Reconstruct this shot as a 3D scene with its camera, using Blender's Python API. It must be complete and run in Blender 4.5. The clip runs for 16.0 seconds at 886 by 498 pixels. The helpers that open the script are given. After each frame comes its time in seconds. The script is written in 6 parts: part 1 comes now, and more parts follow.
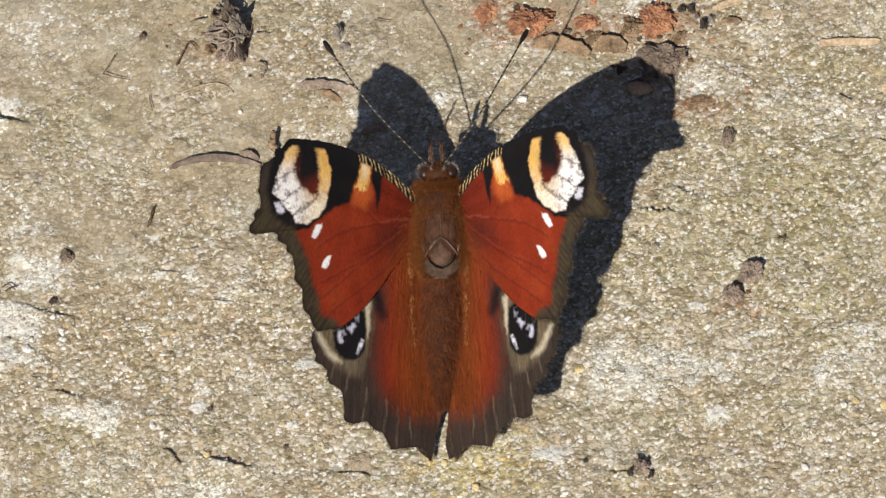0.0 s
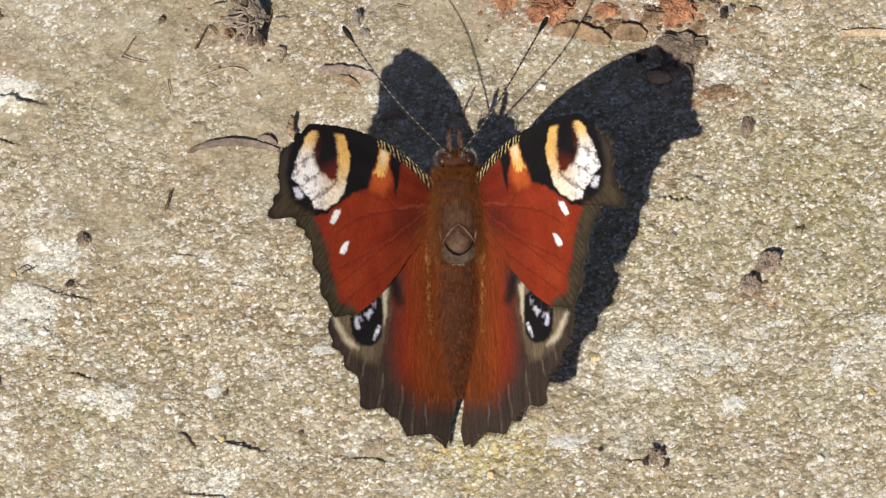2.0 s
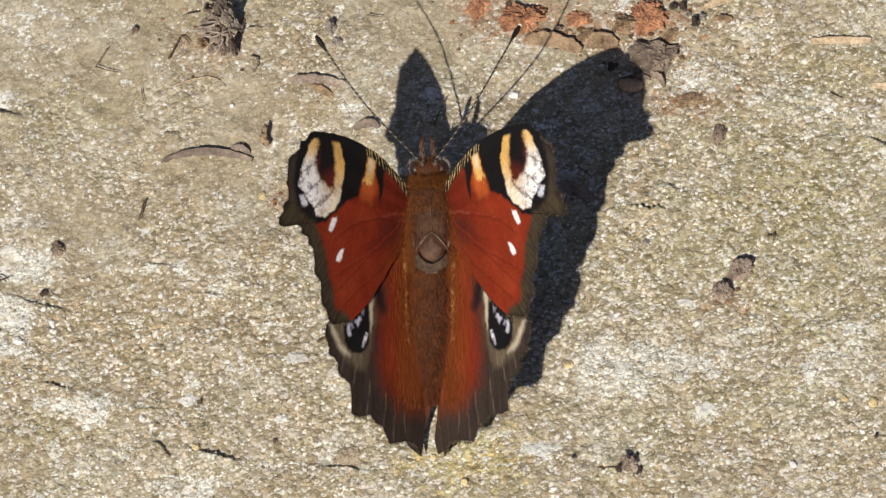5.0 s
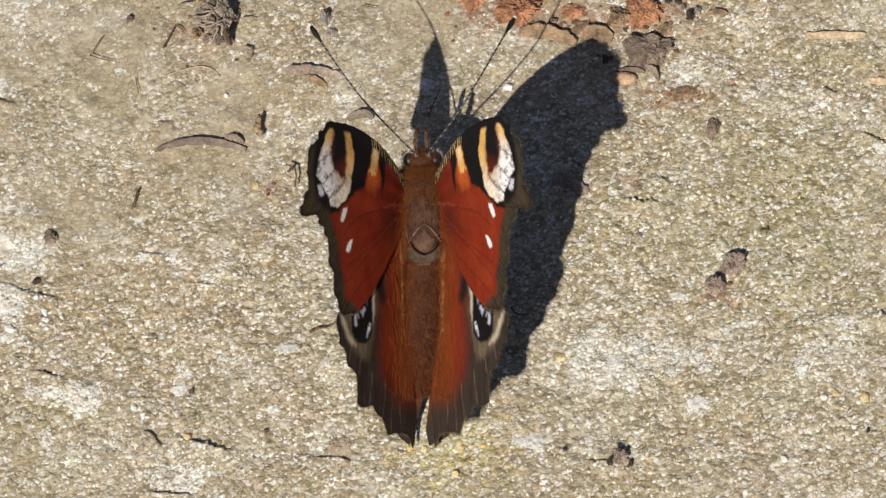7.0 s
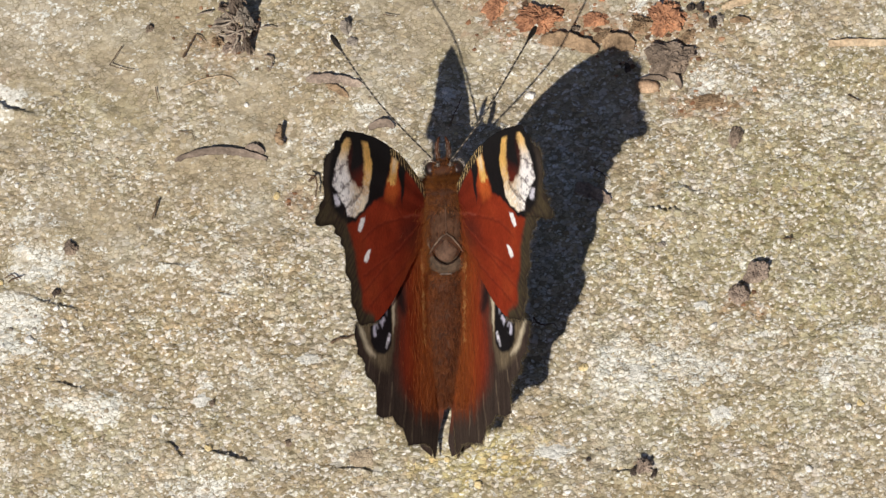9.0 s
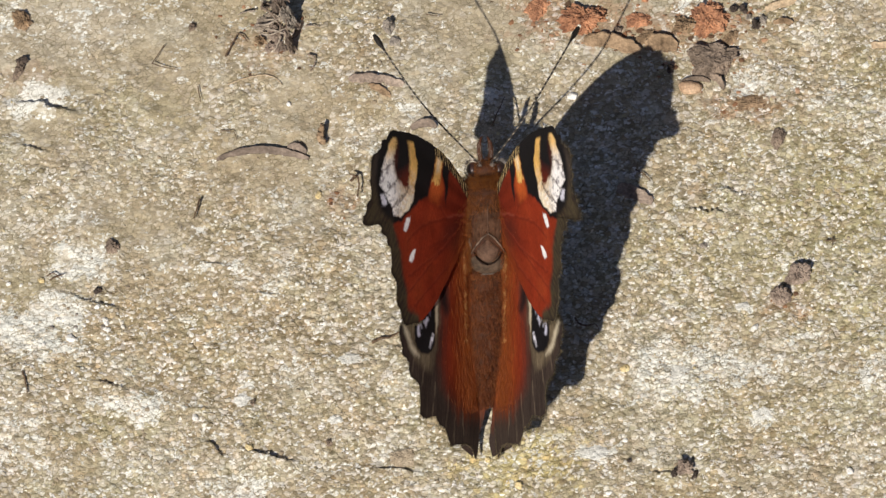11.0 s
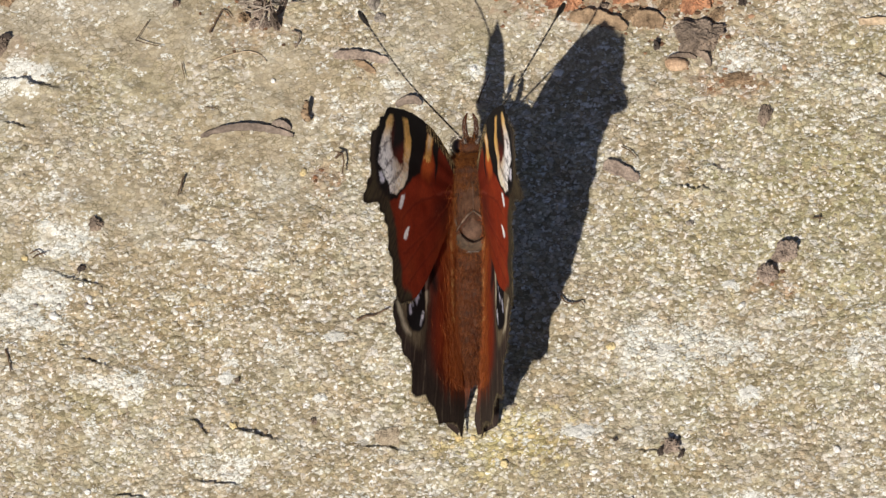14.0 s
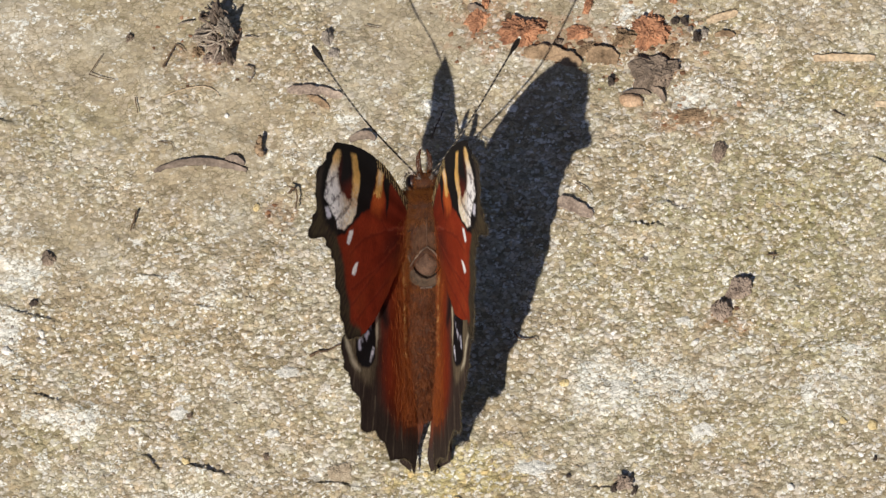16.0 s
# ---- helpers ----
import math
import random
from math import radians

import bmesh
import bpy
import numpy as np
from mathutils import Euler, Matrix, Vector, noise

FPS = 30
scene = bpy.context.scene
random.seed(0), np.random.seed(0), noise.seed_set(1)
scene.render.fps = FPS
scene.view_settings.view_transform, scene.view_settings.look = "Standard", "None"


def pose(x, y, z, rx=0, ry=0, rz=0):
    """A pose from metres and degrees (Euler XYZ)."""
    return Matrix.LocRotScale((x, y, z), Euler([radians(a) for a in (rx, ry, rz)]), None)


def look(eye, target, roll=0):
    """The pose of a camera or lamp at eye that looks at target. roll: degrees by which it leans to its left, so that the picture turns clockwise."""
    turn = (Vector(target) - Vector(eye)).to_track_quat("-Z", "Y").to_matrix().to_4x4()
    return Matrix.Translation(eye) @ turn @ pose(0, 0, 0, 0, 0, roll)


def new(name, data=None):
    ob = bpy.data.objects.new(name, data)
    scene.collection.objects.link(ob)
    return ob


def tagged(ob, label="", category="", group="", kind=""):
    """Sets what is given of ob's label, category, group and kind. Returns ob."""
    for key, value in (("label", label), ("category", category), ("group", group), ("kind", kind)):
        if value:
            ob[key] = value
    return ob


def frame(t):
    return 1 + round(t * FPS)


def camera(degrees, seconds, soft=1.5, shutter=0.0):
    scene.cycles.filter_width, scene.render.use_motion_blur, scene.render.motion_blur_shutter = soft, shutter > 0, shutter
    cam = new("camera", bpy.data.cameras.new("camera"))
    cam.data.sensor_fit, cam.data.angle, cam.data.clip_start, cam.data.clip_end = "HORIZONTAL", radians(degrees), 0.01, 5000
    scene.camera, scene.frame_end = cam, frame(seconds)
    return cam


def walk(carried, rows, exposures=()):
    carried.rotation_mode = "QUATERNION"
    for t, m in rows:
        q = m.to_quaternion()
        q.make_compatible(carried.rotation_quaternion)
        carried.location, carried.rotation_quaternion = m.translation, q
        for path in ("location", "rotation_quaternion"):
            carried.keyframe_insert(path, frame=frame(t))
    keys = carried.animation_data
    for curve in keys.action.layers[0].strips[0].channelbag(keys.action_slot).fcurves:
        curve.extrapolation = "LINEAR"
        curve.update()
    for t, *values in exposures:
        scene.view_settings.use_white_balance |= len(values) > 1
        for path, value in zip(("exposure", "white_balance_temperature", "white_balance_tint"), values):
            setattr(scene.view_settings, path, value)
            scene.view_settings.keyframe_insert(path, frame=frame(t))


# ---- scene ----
import functools

MM = 0.001
SECONDS = 16.0

# ---- camera ----
cam = camera(5.16, SECONDS, soft=1.4)
PATH = [
    (0.0, 0.17049, -0.49568, 1.09010, 24.3485, 8.8744, 0.0171),
    (0.5, 0.17053, -0.49578, 1.09034, 24.3811, 8.8633, 0.2541),
    (1.0, 0.17034, -0.49523, 1.08913, 24.5508, 9.0005, 0.4262),
    (1.5, 0.17022, -0.49489, 1.08837, 24.1183, 8.9428, 0.5124),
    (2.0, 0.17026, -0.49500, 1.08862, 24.3648, 8.7134, 0.6239),
    (2.5, 0.17022, -0.49490, 1.08840, 24.1275, 8.6058, 0.5575),
    (3.0, 0.17034, -0.49523, 1.08913, 24.2205, 8.4355, 0.5895),
    (3.5, 0.17029, -0.49510, 1.08885, 24.3496, 8.4434, 0.4582),
    (4.0, 0.17041, -0.49545, 1.08960, 24.3331, 8.5886, 0.3368),
    (4.5, 0.17057, -0.49593, 1.09065, 24.3094, 8.6468, 0.2742),
    (4.7, 0.17084, -0.49670, 1.09233, 24.3424, 8.6659, 0.3046),
    (6.8, 0.17077, -0.49651, 1.09191, 24.4628, 8.4147, 0.9199),
    (7.0, 0.17084, -0.49670, 1.09233, 24.3900, 8.4134, 0.8079),
    (7.5, 0.17027, -0.49505, 1.08873, 24.4365, 8.5634, 0.8355),
    (8.0, 0.16989, -0.49393, 1.08630, 24.6101, 8.7089, 0.8684),
    (8.5, 0.16994, -0.49407, 1.08660, 24.3922, 8.5511, 0.7116),
    (9.0, 0.16995, -0.49409, 1.08664, 24.4319, 8.5965, 0.7102),
    (9.2, 0.17018, -0.49476, 1.08810, 24.5110, 8.6870, 0.7091),
    (11.3, 0.16962, -0.49312, 1.08452, 24.4562, 8.7288, 1.0841),
    (11.5, 0.16932, -0.49226, 1.08265, 24.3199, 8.7522, 1.0554),
    (12.0, 0.16894, -0.49114, 1.08021, 24.2184, 8.7496, 0.7775),
    (12.5, 0.16913, -0.49170, 1.08143, 24.3162, 8.5774, 0.7043),
    (12.6, 0.16913, -0.49170, 1.08143, 24.3162, 8.5774, 0.7043),
    (12.8, 0.16913, -0.49170, 1.08143, 24.4225, 8.8758, 1.1748),
    (13.0, 0.16884, -0.49083, 1.07952, 24.4625, 8.9304, 1.3337),
    (13.5, 0.16867, -0.49033, 1.07843, 24.3903, 8.8173, 1.1655),
    (14.0, 0.16901, -0.49134, 1.08064, 24.3468, 8.6323, 1.0167),
    (14.5, 0.16924, -0.49201, 1.08209, 24.5425, 8.6085, 1.1591),
    (15.0, 0.16904, -0.49144, 1.08086, 24.2511, 8.5446, 1.2060),
    (15.5, 0.16848, -0.48979, 1.07724, 24.4882, 8.4454, 1.0225),
    (16.0, 0.16862, -0.49021, 1.07817, 24.5636, 8.3091, 1.0724),
]
# the clip's camera brightens a little on the way
EXPOSURES = [(0.0, 0.0), (1.5, 0.03), (2.5, 0.05), (3.5, 0.01), (9.0, 0.01), (11.5, 0.05), (13.0, 0.07), (15.0, 0.08), (15.5, 0.02), (16.0, 0.03)]
walk(cam, [(t, pose(*row)) for t, *row in PATH], EXPOSURES)

# ---- light ----
SUN = Vector((-0.1645, -0.6112, 0.7743))
world = bpy.data.worlds.new("sky")
scene.world = world
world.use_nodes = True
wn = world.node_tree.nodes
sky = wn.new("ShaderNodeTexSky")
sky.sky_type, sky.sun_disc = "NISHITA", False
sky.sun_elevation = math.asin(SUN.z)
sky.sun_rotation = math.atan2(SUN.x, SUN.y)
sky.air_density, sky.dust_density, sky.ozone_density = 1.0, 0.8, 0.3
# a faintly violet sky, as the camera's white balance shows its light in the shade
tint = wn.new("ShaderNodeMix")
tint.data_type, tint.blend_type = "RGBA", "MULTIPLY"
tint.inputs[0].default_value, tint.inputs[7].default_value = 1.0, (1.05, 0.965, 1.03, 1)
world.node_tree.links.new(sky.outputs[0], tint.inputs[6])
world.node_tree.links.new(tint.outputs[2], wn["Background"].inputs[0])
wn["Background"].inputs[1].default_value = 0.042
sun_data = bpy.data.lights.new("sun", "SUN")
sun_data.energy, sun_data.angle, sun_data.color = 4.75, radians(0.53), (1.0, 0.945, 0.85)
sun = new("sun", sun_data)
sun.matrix_basis = look(SUN * 3, (0, 0, 0))

# ---- materials ----
def shader(name, roughness=0.8, specular=0.3):
    mat = bpy.data.materials.new(name)
    mat.use_nodes = True
    tree = mat.node_tree
    bsdf = tree.nodes["Principled BSDF"]
    bsdf.inputs["Roughness"].default_value = roughness
    bsdf.inputs["Specular IOR Level"].default_value = specular
    return mat, tree, bsdf


def node(tree, kind, **values):
    made = tree.nodes.new(kind)
    for key, value in values.items():
        if key in made.inputs:
            made.inputs[key].default_value = value
    return made


def noise_of(tree, scale, detail=4.0, rough=0.6, coords=None):
    n = node(tree, "ShaderNodeTexNoise", Scale=scale, Detail=detail, Roughness=rough)
    if coords is not None:
        tree.links.new(coords, n.inputs["Vector"])
    return n


def object_coords(tree):
    return tree.nodes.new("ShaderNodeTexCoord").outputs["Object"]


def ramp(tree, fac, stops):
    r = tree.nodes.new("ShaderNodeValToRGB")
    while len(r.color_ramp.elements) < len(stops):
        r.color_ramp.elements.new(0.5)
    for e, (at, c) in zip(r.color_ramp.elements, stops):
        e.position = at
        e.color = (*c, 1) if len(c) == 3 else (c[0], c[0], c[0], 1)
    tree.links.new(fac, r.inputs["Fac"])
    return r.outputs["Color"]


def mix(tree, a, b, fac=0.5, blend="MIX"):
    m = tree.nodes.new("ShaderNodeMix")
    m.data_type, m.blend_type = "RGBA", blend
    for socket, value in ((m.inputs[0], fac), (m.inputs[6], a), (m.inputs[7], b)):
        if isinstance(value, (int, float)):
            socket.default_value = value
        elif isinstance(value, tuple):
            socket.default_value = (*value, 1)
        else:
            tree.links.new(value, socket)
    return m.outputs[2]


def bump(tree, bsdf, height, strength, distance):
    b = node(tree, "ShaderNodeBump", Strength=strength, Distance=distance)
    tree.links.new(height, b.inputs["Height"])
    tree.links.new(b.outputs[0], bsdf.inputs["Normal"])


def mottled(name, dark, light, scale, roughness=0.85, relief=0.0001, specular=0.25, island=0.0):
    """Two-scale mottling between two colours, with relief; island: how far each loose piece differs."""
    mat, tree, bsdf = shader(name, roughness, specular)
    at = object_coords(tree)
    coarse = noise_of(tree, scale, 5, 0.65, at)
    fine = noise_of(tree, scale * 7, 3, 0.6, at)
    col = ramp(tree, coarse.outputs["Fac"], ((0.33, dark), (0.68, light)))
    col = mix(tree, col, ramp(tree, fine.outputs["Fac"], ((0.3, (0.45,)), (0.7, (1.35,)))), 0.6, "MULTIPLY")
    if island:
        geo = tree.nodes.new("ShaderNodeNewGeometry")
        tone = ramp(tree, geo.outputs["Random Per Island"], ((0.0, (1 - island,)), (1.0, (1 + island,))))
        col = mix(tree, col, tone, 1.0, "MULTIPLY")
    tree.links.new(col, bsdf.inputs["Base Color"])
    bump(tree, bsdf, fine.outputs["Fac"], 0.8, relief)
    return mat


def painted(name, roughness, grain, relief, sheen=0.0, stretch=(1, 1, 1), specular=0.25):
    """The colour that the mesh carries, broken up by fine grain."""
    mat, tree, bsdf = shader(name, roughness, specular)
    attr = tree.nodes.new("ShaderNodeAttribute")
    attr.attribute_name = "tone"
    mapping = tree.nodes.new("ShaderNodeMapping")
    mapping.inputs["Scale"].default_value = stretch
    tree.links.new(object_coords(tree), mapping.inputs["Vector"])
    fine = noise_of(tree, grain, 4, 0.7, mapping.outputs[0])
    broad = noise_of(tree, grain * 0.12, 3, 0.6, mapping.outputs[0])
    col = mix(tree, attr.outputs["Color"], ramp(tree, fine.outputs["Fac"], ((0.3, (0.62,)), (0.7, (1.3,)))), 0.75, "MULTIPLY")
    col = mix(tree, col, ramp(tree, broad.outputs["Fac"], ((0.3, (0.8,)), (0.7, (1.15,)))), 0.6, "MULTIPLY")
    tree.links.new(col, bsdf.inputs["Base Color"])
    bsdf.inputs["Sheen Weight"].default_value = sheen
    bump(tree, bsdf, fine.outputs["Fac"], 0.35, relief)
    return mat


def strands(name, dark, light, roughness=0.6):
    mat, tree, bsdf = shader(name, roughness, 0.3)
    geo = tree.nodes.new("ShaderNodeNewGeometry")
    tree.links.new(ramp(tree, geo.outputs["Random Per Island"], ((0.0, dark), (1.0, light))), bsdf.inputs["Base Color"])
    return mat


WING = painted("wing_scales", 0.75, 5500.0, 0.00003, 0.0, (1, 0.35, 1), 0.1)
WING_UNDER = mottled("wing_underside", (0.012, 0.009, 0.007), (0.04, 0.03, 0.022), 900.0)
FUR_RUST = strands("rusty_hair", (0.075, 0.021, 0.005), (0.3, 0.098, 0.016))
FUR_GOLD = strands("golden_hair", (0.16, 0.035, 0.008), (0.34, 0.083, 0.014))
FUR_BROWN = strands("brown_hair", (0.025, 0.009, 0.004), (0.085, 0.027, 0.009))
FRINGE = strands("olive_fringe", (0.012, 0.009, 0.006), (0.17, 0.125, 0.066))
FUR_PALE = strands("pale_hair", (0.05, 0.036, 0.03), (0.42, 0.36, 0.31))
BODY = mottled("body_cuticle", (0.03, 0.01, 0.004), (0.085, 0.027, 0.009), 700.0, 0.7)
PLATE = mottled("back_plate", (0.038, 0.017, 0.009), (0.1, 0.048, 0.027), 900.0, 0.8, 0.00006, 0.15)
SCUTE = mottled("back_scute", (0.065, 0.036, 0.024), (0.165, 0.095, 0.064), 900.0, 0.75, 0.00006, 0.15)
RING = mottled("back_ring", (0.042, 0.028, 0.019), (0.12, 0.08, 0.054), 900.0, 0.75, 0.00006, 0.15)
EYE = mottled("eye", (0.018, 0.009, 0.008), (0.06, 0.03, 0.025), 900.0, 0.4, 0.00002, 0.4)
CLUB = mottled("antenna_club", (0.006, 0.005, 0.005), (0.022, 0.016, 0.012), 1500.0, 0.5)
TIP = mottled("antenna_tip", (0.82, 0.76, 0.62), (0.9, 0.87, 0.76), 1500.0, 0.5)
CREASE_SHADE = mottled("crease_shade", (0.008, 0.005, 0.004), (0.025, 0.014, 0.01), 900.0, 0.8, 0.00005, 0.1)
GRANULE = strands("golden_tuft", (0.22, 0.075, 0.014), (0.62, 0.34, 0.12))
RIM = mottled("pale_rim", (0.07, 0.045, 0.032), (0.24, 0.165, 0.12), 900.0, 0.7, 0.00004, 0.2)
LEG = mottled("leg", (0.025, 0.018, 0.013), (0.09, 0.06, 0.04), 900.0, 0.6)


# ---- mesh helpers ----
def part(name, bm, material, parent=None, label="", smooth=True):
    me = bpy.data.meshes.new(name)
    bm.to_mesh(me)
    bm.free()
    return mesh_object(me, name, material, parent, label, smooth)


def mesh_object(me, name, material, parent=None, label="", smooth=True):
    ob = new(name, me)
    for m in (material if isinstance(material, (list, tuple)) else [material]):
        me.materials.append(m)
    me.polygons.foreach_set("use_smooth", [smooth] * len(me.polygons))
    if parent is not None:
        ob.parent = parent
    if label:
        tagged(ob, label)
    return ob



def from_arrays(name, verts, faces, tones=None):
    me = bpy.data.meshes.new(name)
    me.from_pydata([tuple(v) for v in verts], [], [tuple(f) for f in faces])
    if tones is not None:
        layer = me.attributes.new("tone", "FLOAT_COLOR", "POINT")
        layer.data.foreach_set("color", np.hstack([tones, np.ones((len(tones), 1))]).astype(np.float32).ravel())
    return me


def tube(bm, path, radii, sides=8, squash=1.0):
    """A tapered tube along a path of points, closed at both ends."""
    path = [Vector(p) for p in path]
    rings = []
    for i, (p, r) in enumerate(zip(path, radii)):
        along = (path[min(i + 1, len(path) - 1)] - path[max(i - 1, 0)]).normalized()
        side = along.cross(Vector((0, 0, 1)))
        side = side.normalized() if side.length > 1e-6 else Vector((1, 0, 0))
        up = side.cross(along)
        rings.append([bm.verts.new(p + r * (math.cos(a) * side + squash * math.sin(a) * up))
                      for a in (2 * math.pi * k / sides for k in range(sides))])
    for a, b in zip(rings, rings[1:]):
        for k in range(sides):
            bm.faces.new((a[k], a[(k + 1) % sides], b[(k + 1) % sides], b[k]))
    bm.faces.new(list(reversed(rings[0])))
    bm.faces.new(rings[-1])


def hairs(name, roots, ways, lengths, width, material, parent, bend=0.25, seed=1, label=""):
    """Fine tapering strands; each is a thin folded blade of its own."""
    rng = np.random.default_rng(seed)
    n = len(roots)
    roots, ways = np.asarray(roots, float), np.asarray(ways, float)
    ways = ways / np.linalg.norm(ways, axis=1, keepdims=True)
    lengths = np.broadcast_to(lengths, (n,))[:, None]
    side = np.cross(ways, rng.normal(size=(n, 3)))
    side /= np.linalg.norm(side, axis=1, keepdims=True)
    lift = np.cross(side, ways)
    curl = rng.normal(size=(n, 3)) * bend
    mid = roots + lengths * 0.5 * (ways + 0.4 * curl)
    tip = roots + lengths * (ways + curl)
    w = width * 0.5
    verts = np.stack([roots - w * side, roots + w * side, roots + w * lift, mid - 0.8 * w * side, mid + 0.8 * w * side, mid + 0.8 * w * lift, tip], 1)
    pattern = np.array([(0, 1, 4), (0, 4, 3), (1, 2, 5), (1, 5, 4), (2, 0, 3), (2, 3, 5), (3, 4, 6), (4, 5, 6), (5, 3, 6)])
    faces = (pattern[None] + 7 * np.arange(n)[:, None, None]).reshape(-1, 3)
    ob = mesh_object(from_arrays(name, verts.reshape(-1, 3), faces), name, material, parent, label)
    tagged(ob, kind="stuff")
    return ob


@functools.cache
def noise_table(seed):
    return np.random.default_rng(seed).random((256, 256))


def lattice(x, y, cell, seed):
    """Smooth value noise in 0..1 on arrays of places."""
    table = noise_table(seed)
    gx, gy = x / cell, y / cell
    ix, iy = np.floor(gx).astype(int), np.floor(gy).astype(int)
    fx, fy = gx - ix, gy - iy
    fx, fy = fx * fx * (3 - 2 * fx), fy * fy * (3 - 2 * fy)
    pick = lambda a, b: table[a % 256, b % 256]
    return ((pick(ix, iy) * (1 - fx) + pick(ix + 1, iy) * fx) * (1 - fy)
            + (pick(ix, iy + 1) * (1 - fx) + pick(ix + 1, iy + 1) * fx) * fy)


def inside(u, v, outline, soft):
    """1 inside a closed outline, 0 outside, with an edge that is soft over that width."""
    p = np.asarray(outline, float)
    q = np.roll(p, -1, axis=0)
    far = np.full(u.shape, 1e9)
    odd = np.zeros(u.shape, bool)
    for (ax, ay), (bx, by) in zip(p, q):
        ex, ey = bx - ax, by - ay
        k = np.clip(((u - ax) * ex + (v - ay) * ey) / (ex * ex + ey * ey + 1e-12), 0, 1)
        far = np.minimum(far, np.hypot(u - ax - k * ex, v - ay - k * ey))
        cross = (ay > v) != (by > v)
        odd ^= cross & (u < ax + ex * (v - ay) / (ey if abs(ey) > 1e-12 else 1e-12))
    s = np.clip(0.5 + np.where(odd, far, -far) / soft, 0, 1)
    return s * s * (3 - 2 * s)


def near_line(u, v, points, width, soft):
    """1 on a broken line, 0 away from it."""
    far = np.full(u.shape, 1e9)
    for (ax, ay), (bx, by) in zip(points, points[1:]):
        ex, ey = bx - ax, by - ay
        k = np.clip(((u - ax) * ex + (v - ay) * ey) / (ex * ex + ey * ey + 1e-12), 0, 1)
        far = np.minimum(far, np.hypot(u - ax - k * ex, v - ay - k * ey))
    return np.clip(1 - (far - width) / soft, 0, 1)


def over(base, colour, mask):
    return base * (1 - mask[:, None]) + np.asarray(colour, float) * mask[:, None]


def closed_curve(points, count):
    """A smooth closed curve through points, evenly resampled."""
    p = np.asarray(points, float)
    out = []
    n = len(p)
    for i in range(n):
        a, b, c, d = p[i - 1], p[i], p[(i + 1) % n], p[(i + 2) % n]
        for t in np.linspace(0, 1, 24, endpoint=False):
            out.append(0.5 * (2 * b + (c - a) * t + (2 * a - 5 * b + 4 * c - d) * t * t + (3 * b - a - 3 * c + d) * t ** 3))
    out = np.array(out)
    step = np.hypot(*np.diff(np.vstack([out, out[:1]]), axis=0).T)
    run = np.concatenate([[0], np.cumsum(step)])
    at = np.linspace(0, run[-1], count, endpoint=False)
    ring = np.vstack([out, out[:1]])
    return np.stack([np.interp(at, run, ring[:, 0]), np.interp(at, run, ring[:, 1])], 1)


def lathe(bm, stations, sides=40, wob=0.0, seed=0):
    """A body of rings: stations of (y, z, half width, half height)."""
    rng = random.Random(seed)
    rings = []
    for y, z, rx, rz in stations:
        rings.append([bm.verts.new(((rx * math.cos(a) * (1 + wob * (rng.random() - 0.5))) * MM, y * MM, (z + rz * math.sin(a) * (1 + wob * (rng.random() - 0.5))) * MM))
                      for a in (2 * math.pi * k / sides for k in range(sides))])
    for a, b in zip(rings, rings[1:]):
        for k in range(sides):
            bm.faces.new((a[k], a[(k + 1) % sides], b[(k + 1) % sides], b[k]))
    bm.faces.new(list(reversed(rings[0])))
    bm.faces.new(rings[-1])
    bmesh.ops.recalc_face_normals(bm, faces=bm.faces)


def smooth_stations(points, count):
    p = np.array(points, float)
    t = np.linspace(0, len(p) - 1, count)
    out = []
    for s in t:
        i = min(int(s), len(p) - 2)
        k = s - i
        a, b, c, d = p[max(i - 1, 0)], p[i], p[i + 1], p[min(i + 2, len(p) - 1)]
        out.append(0.5 * (2 * b + (c - a) * k + (2 * a - 5 * b + 4 * c - d) * k * k + (3 * b - a - 3 * c + d) * k ** 3))
    return out


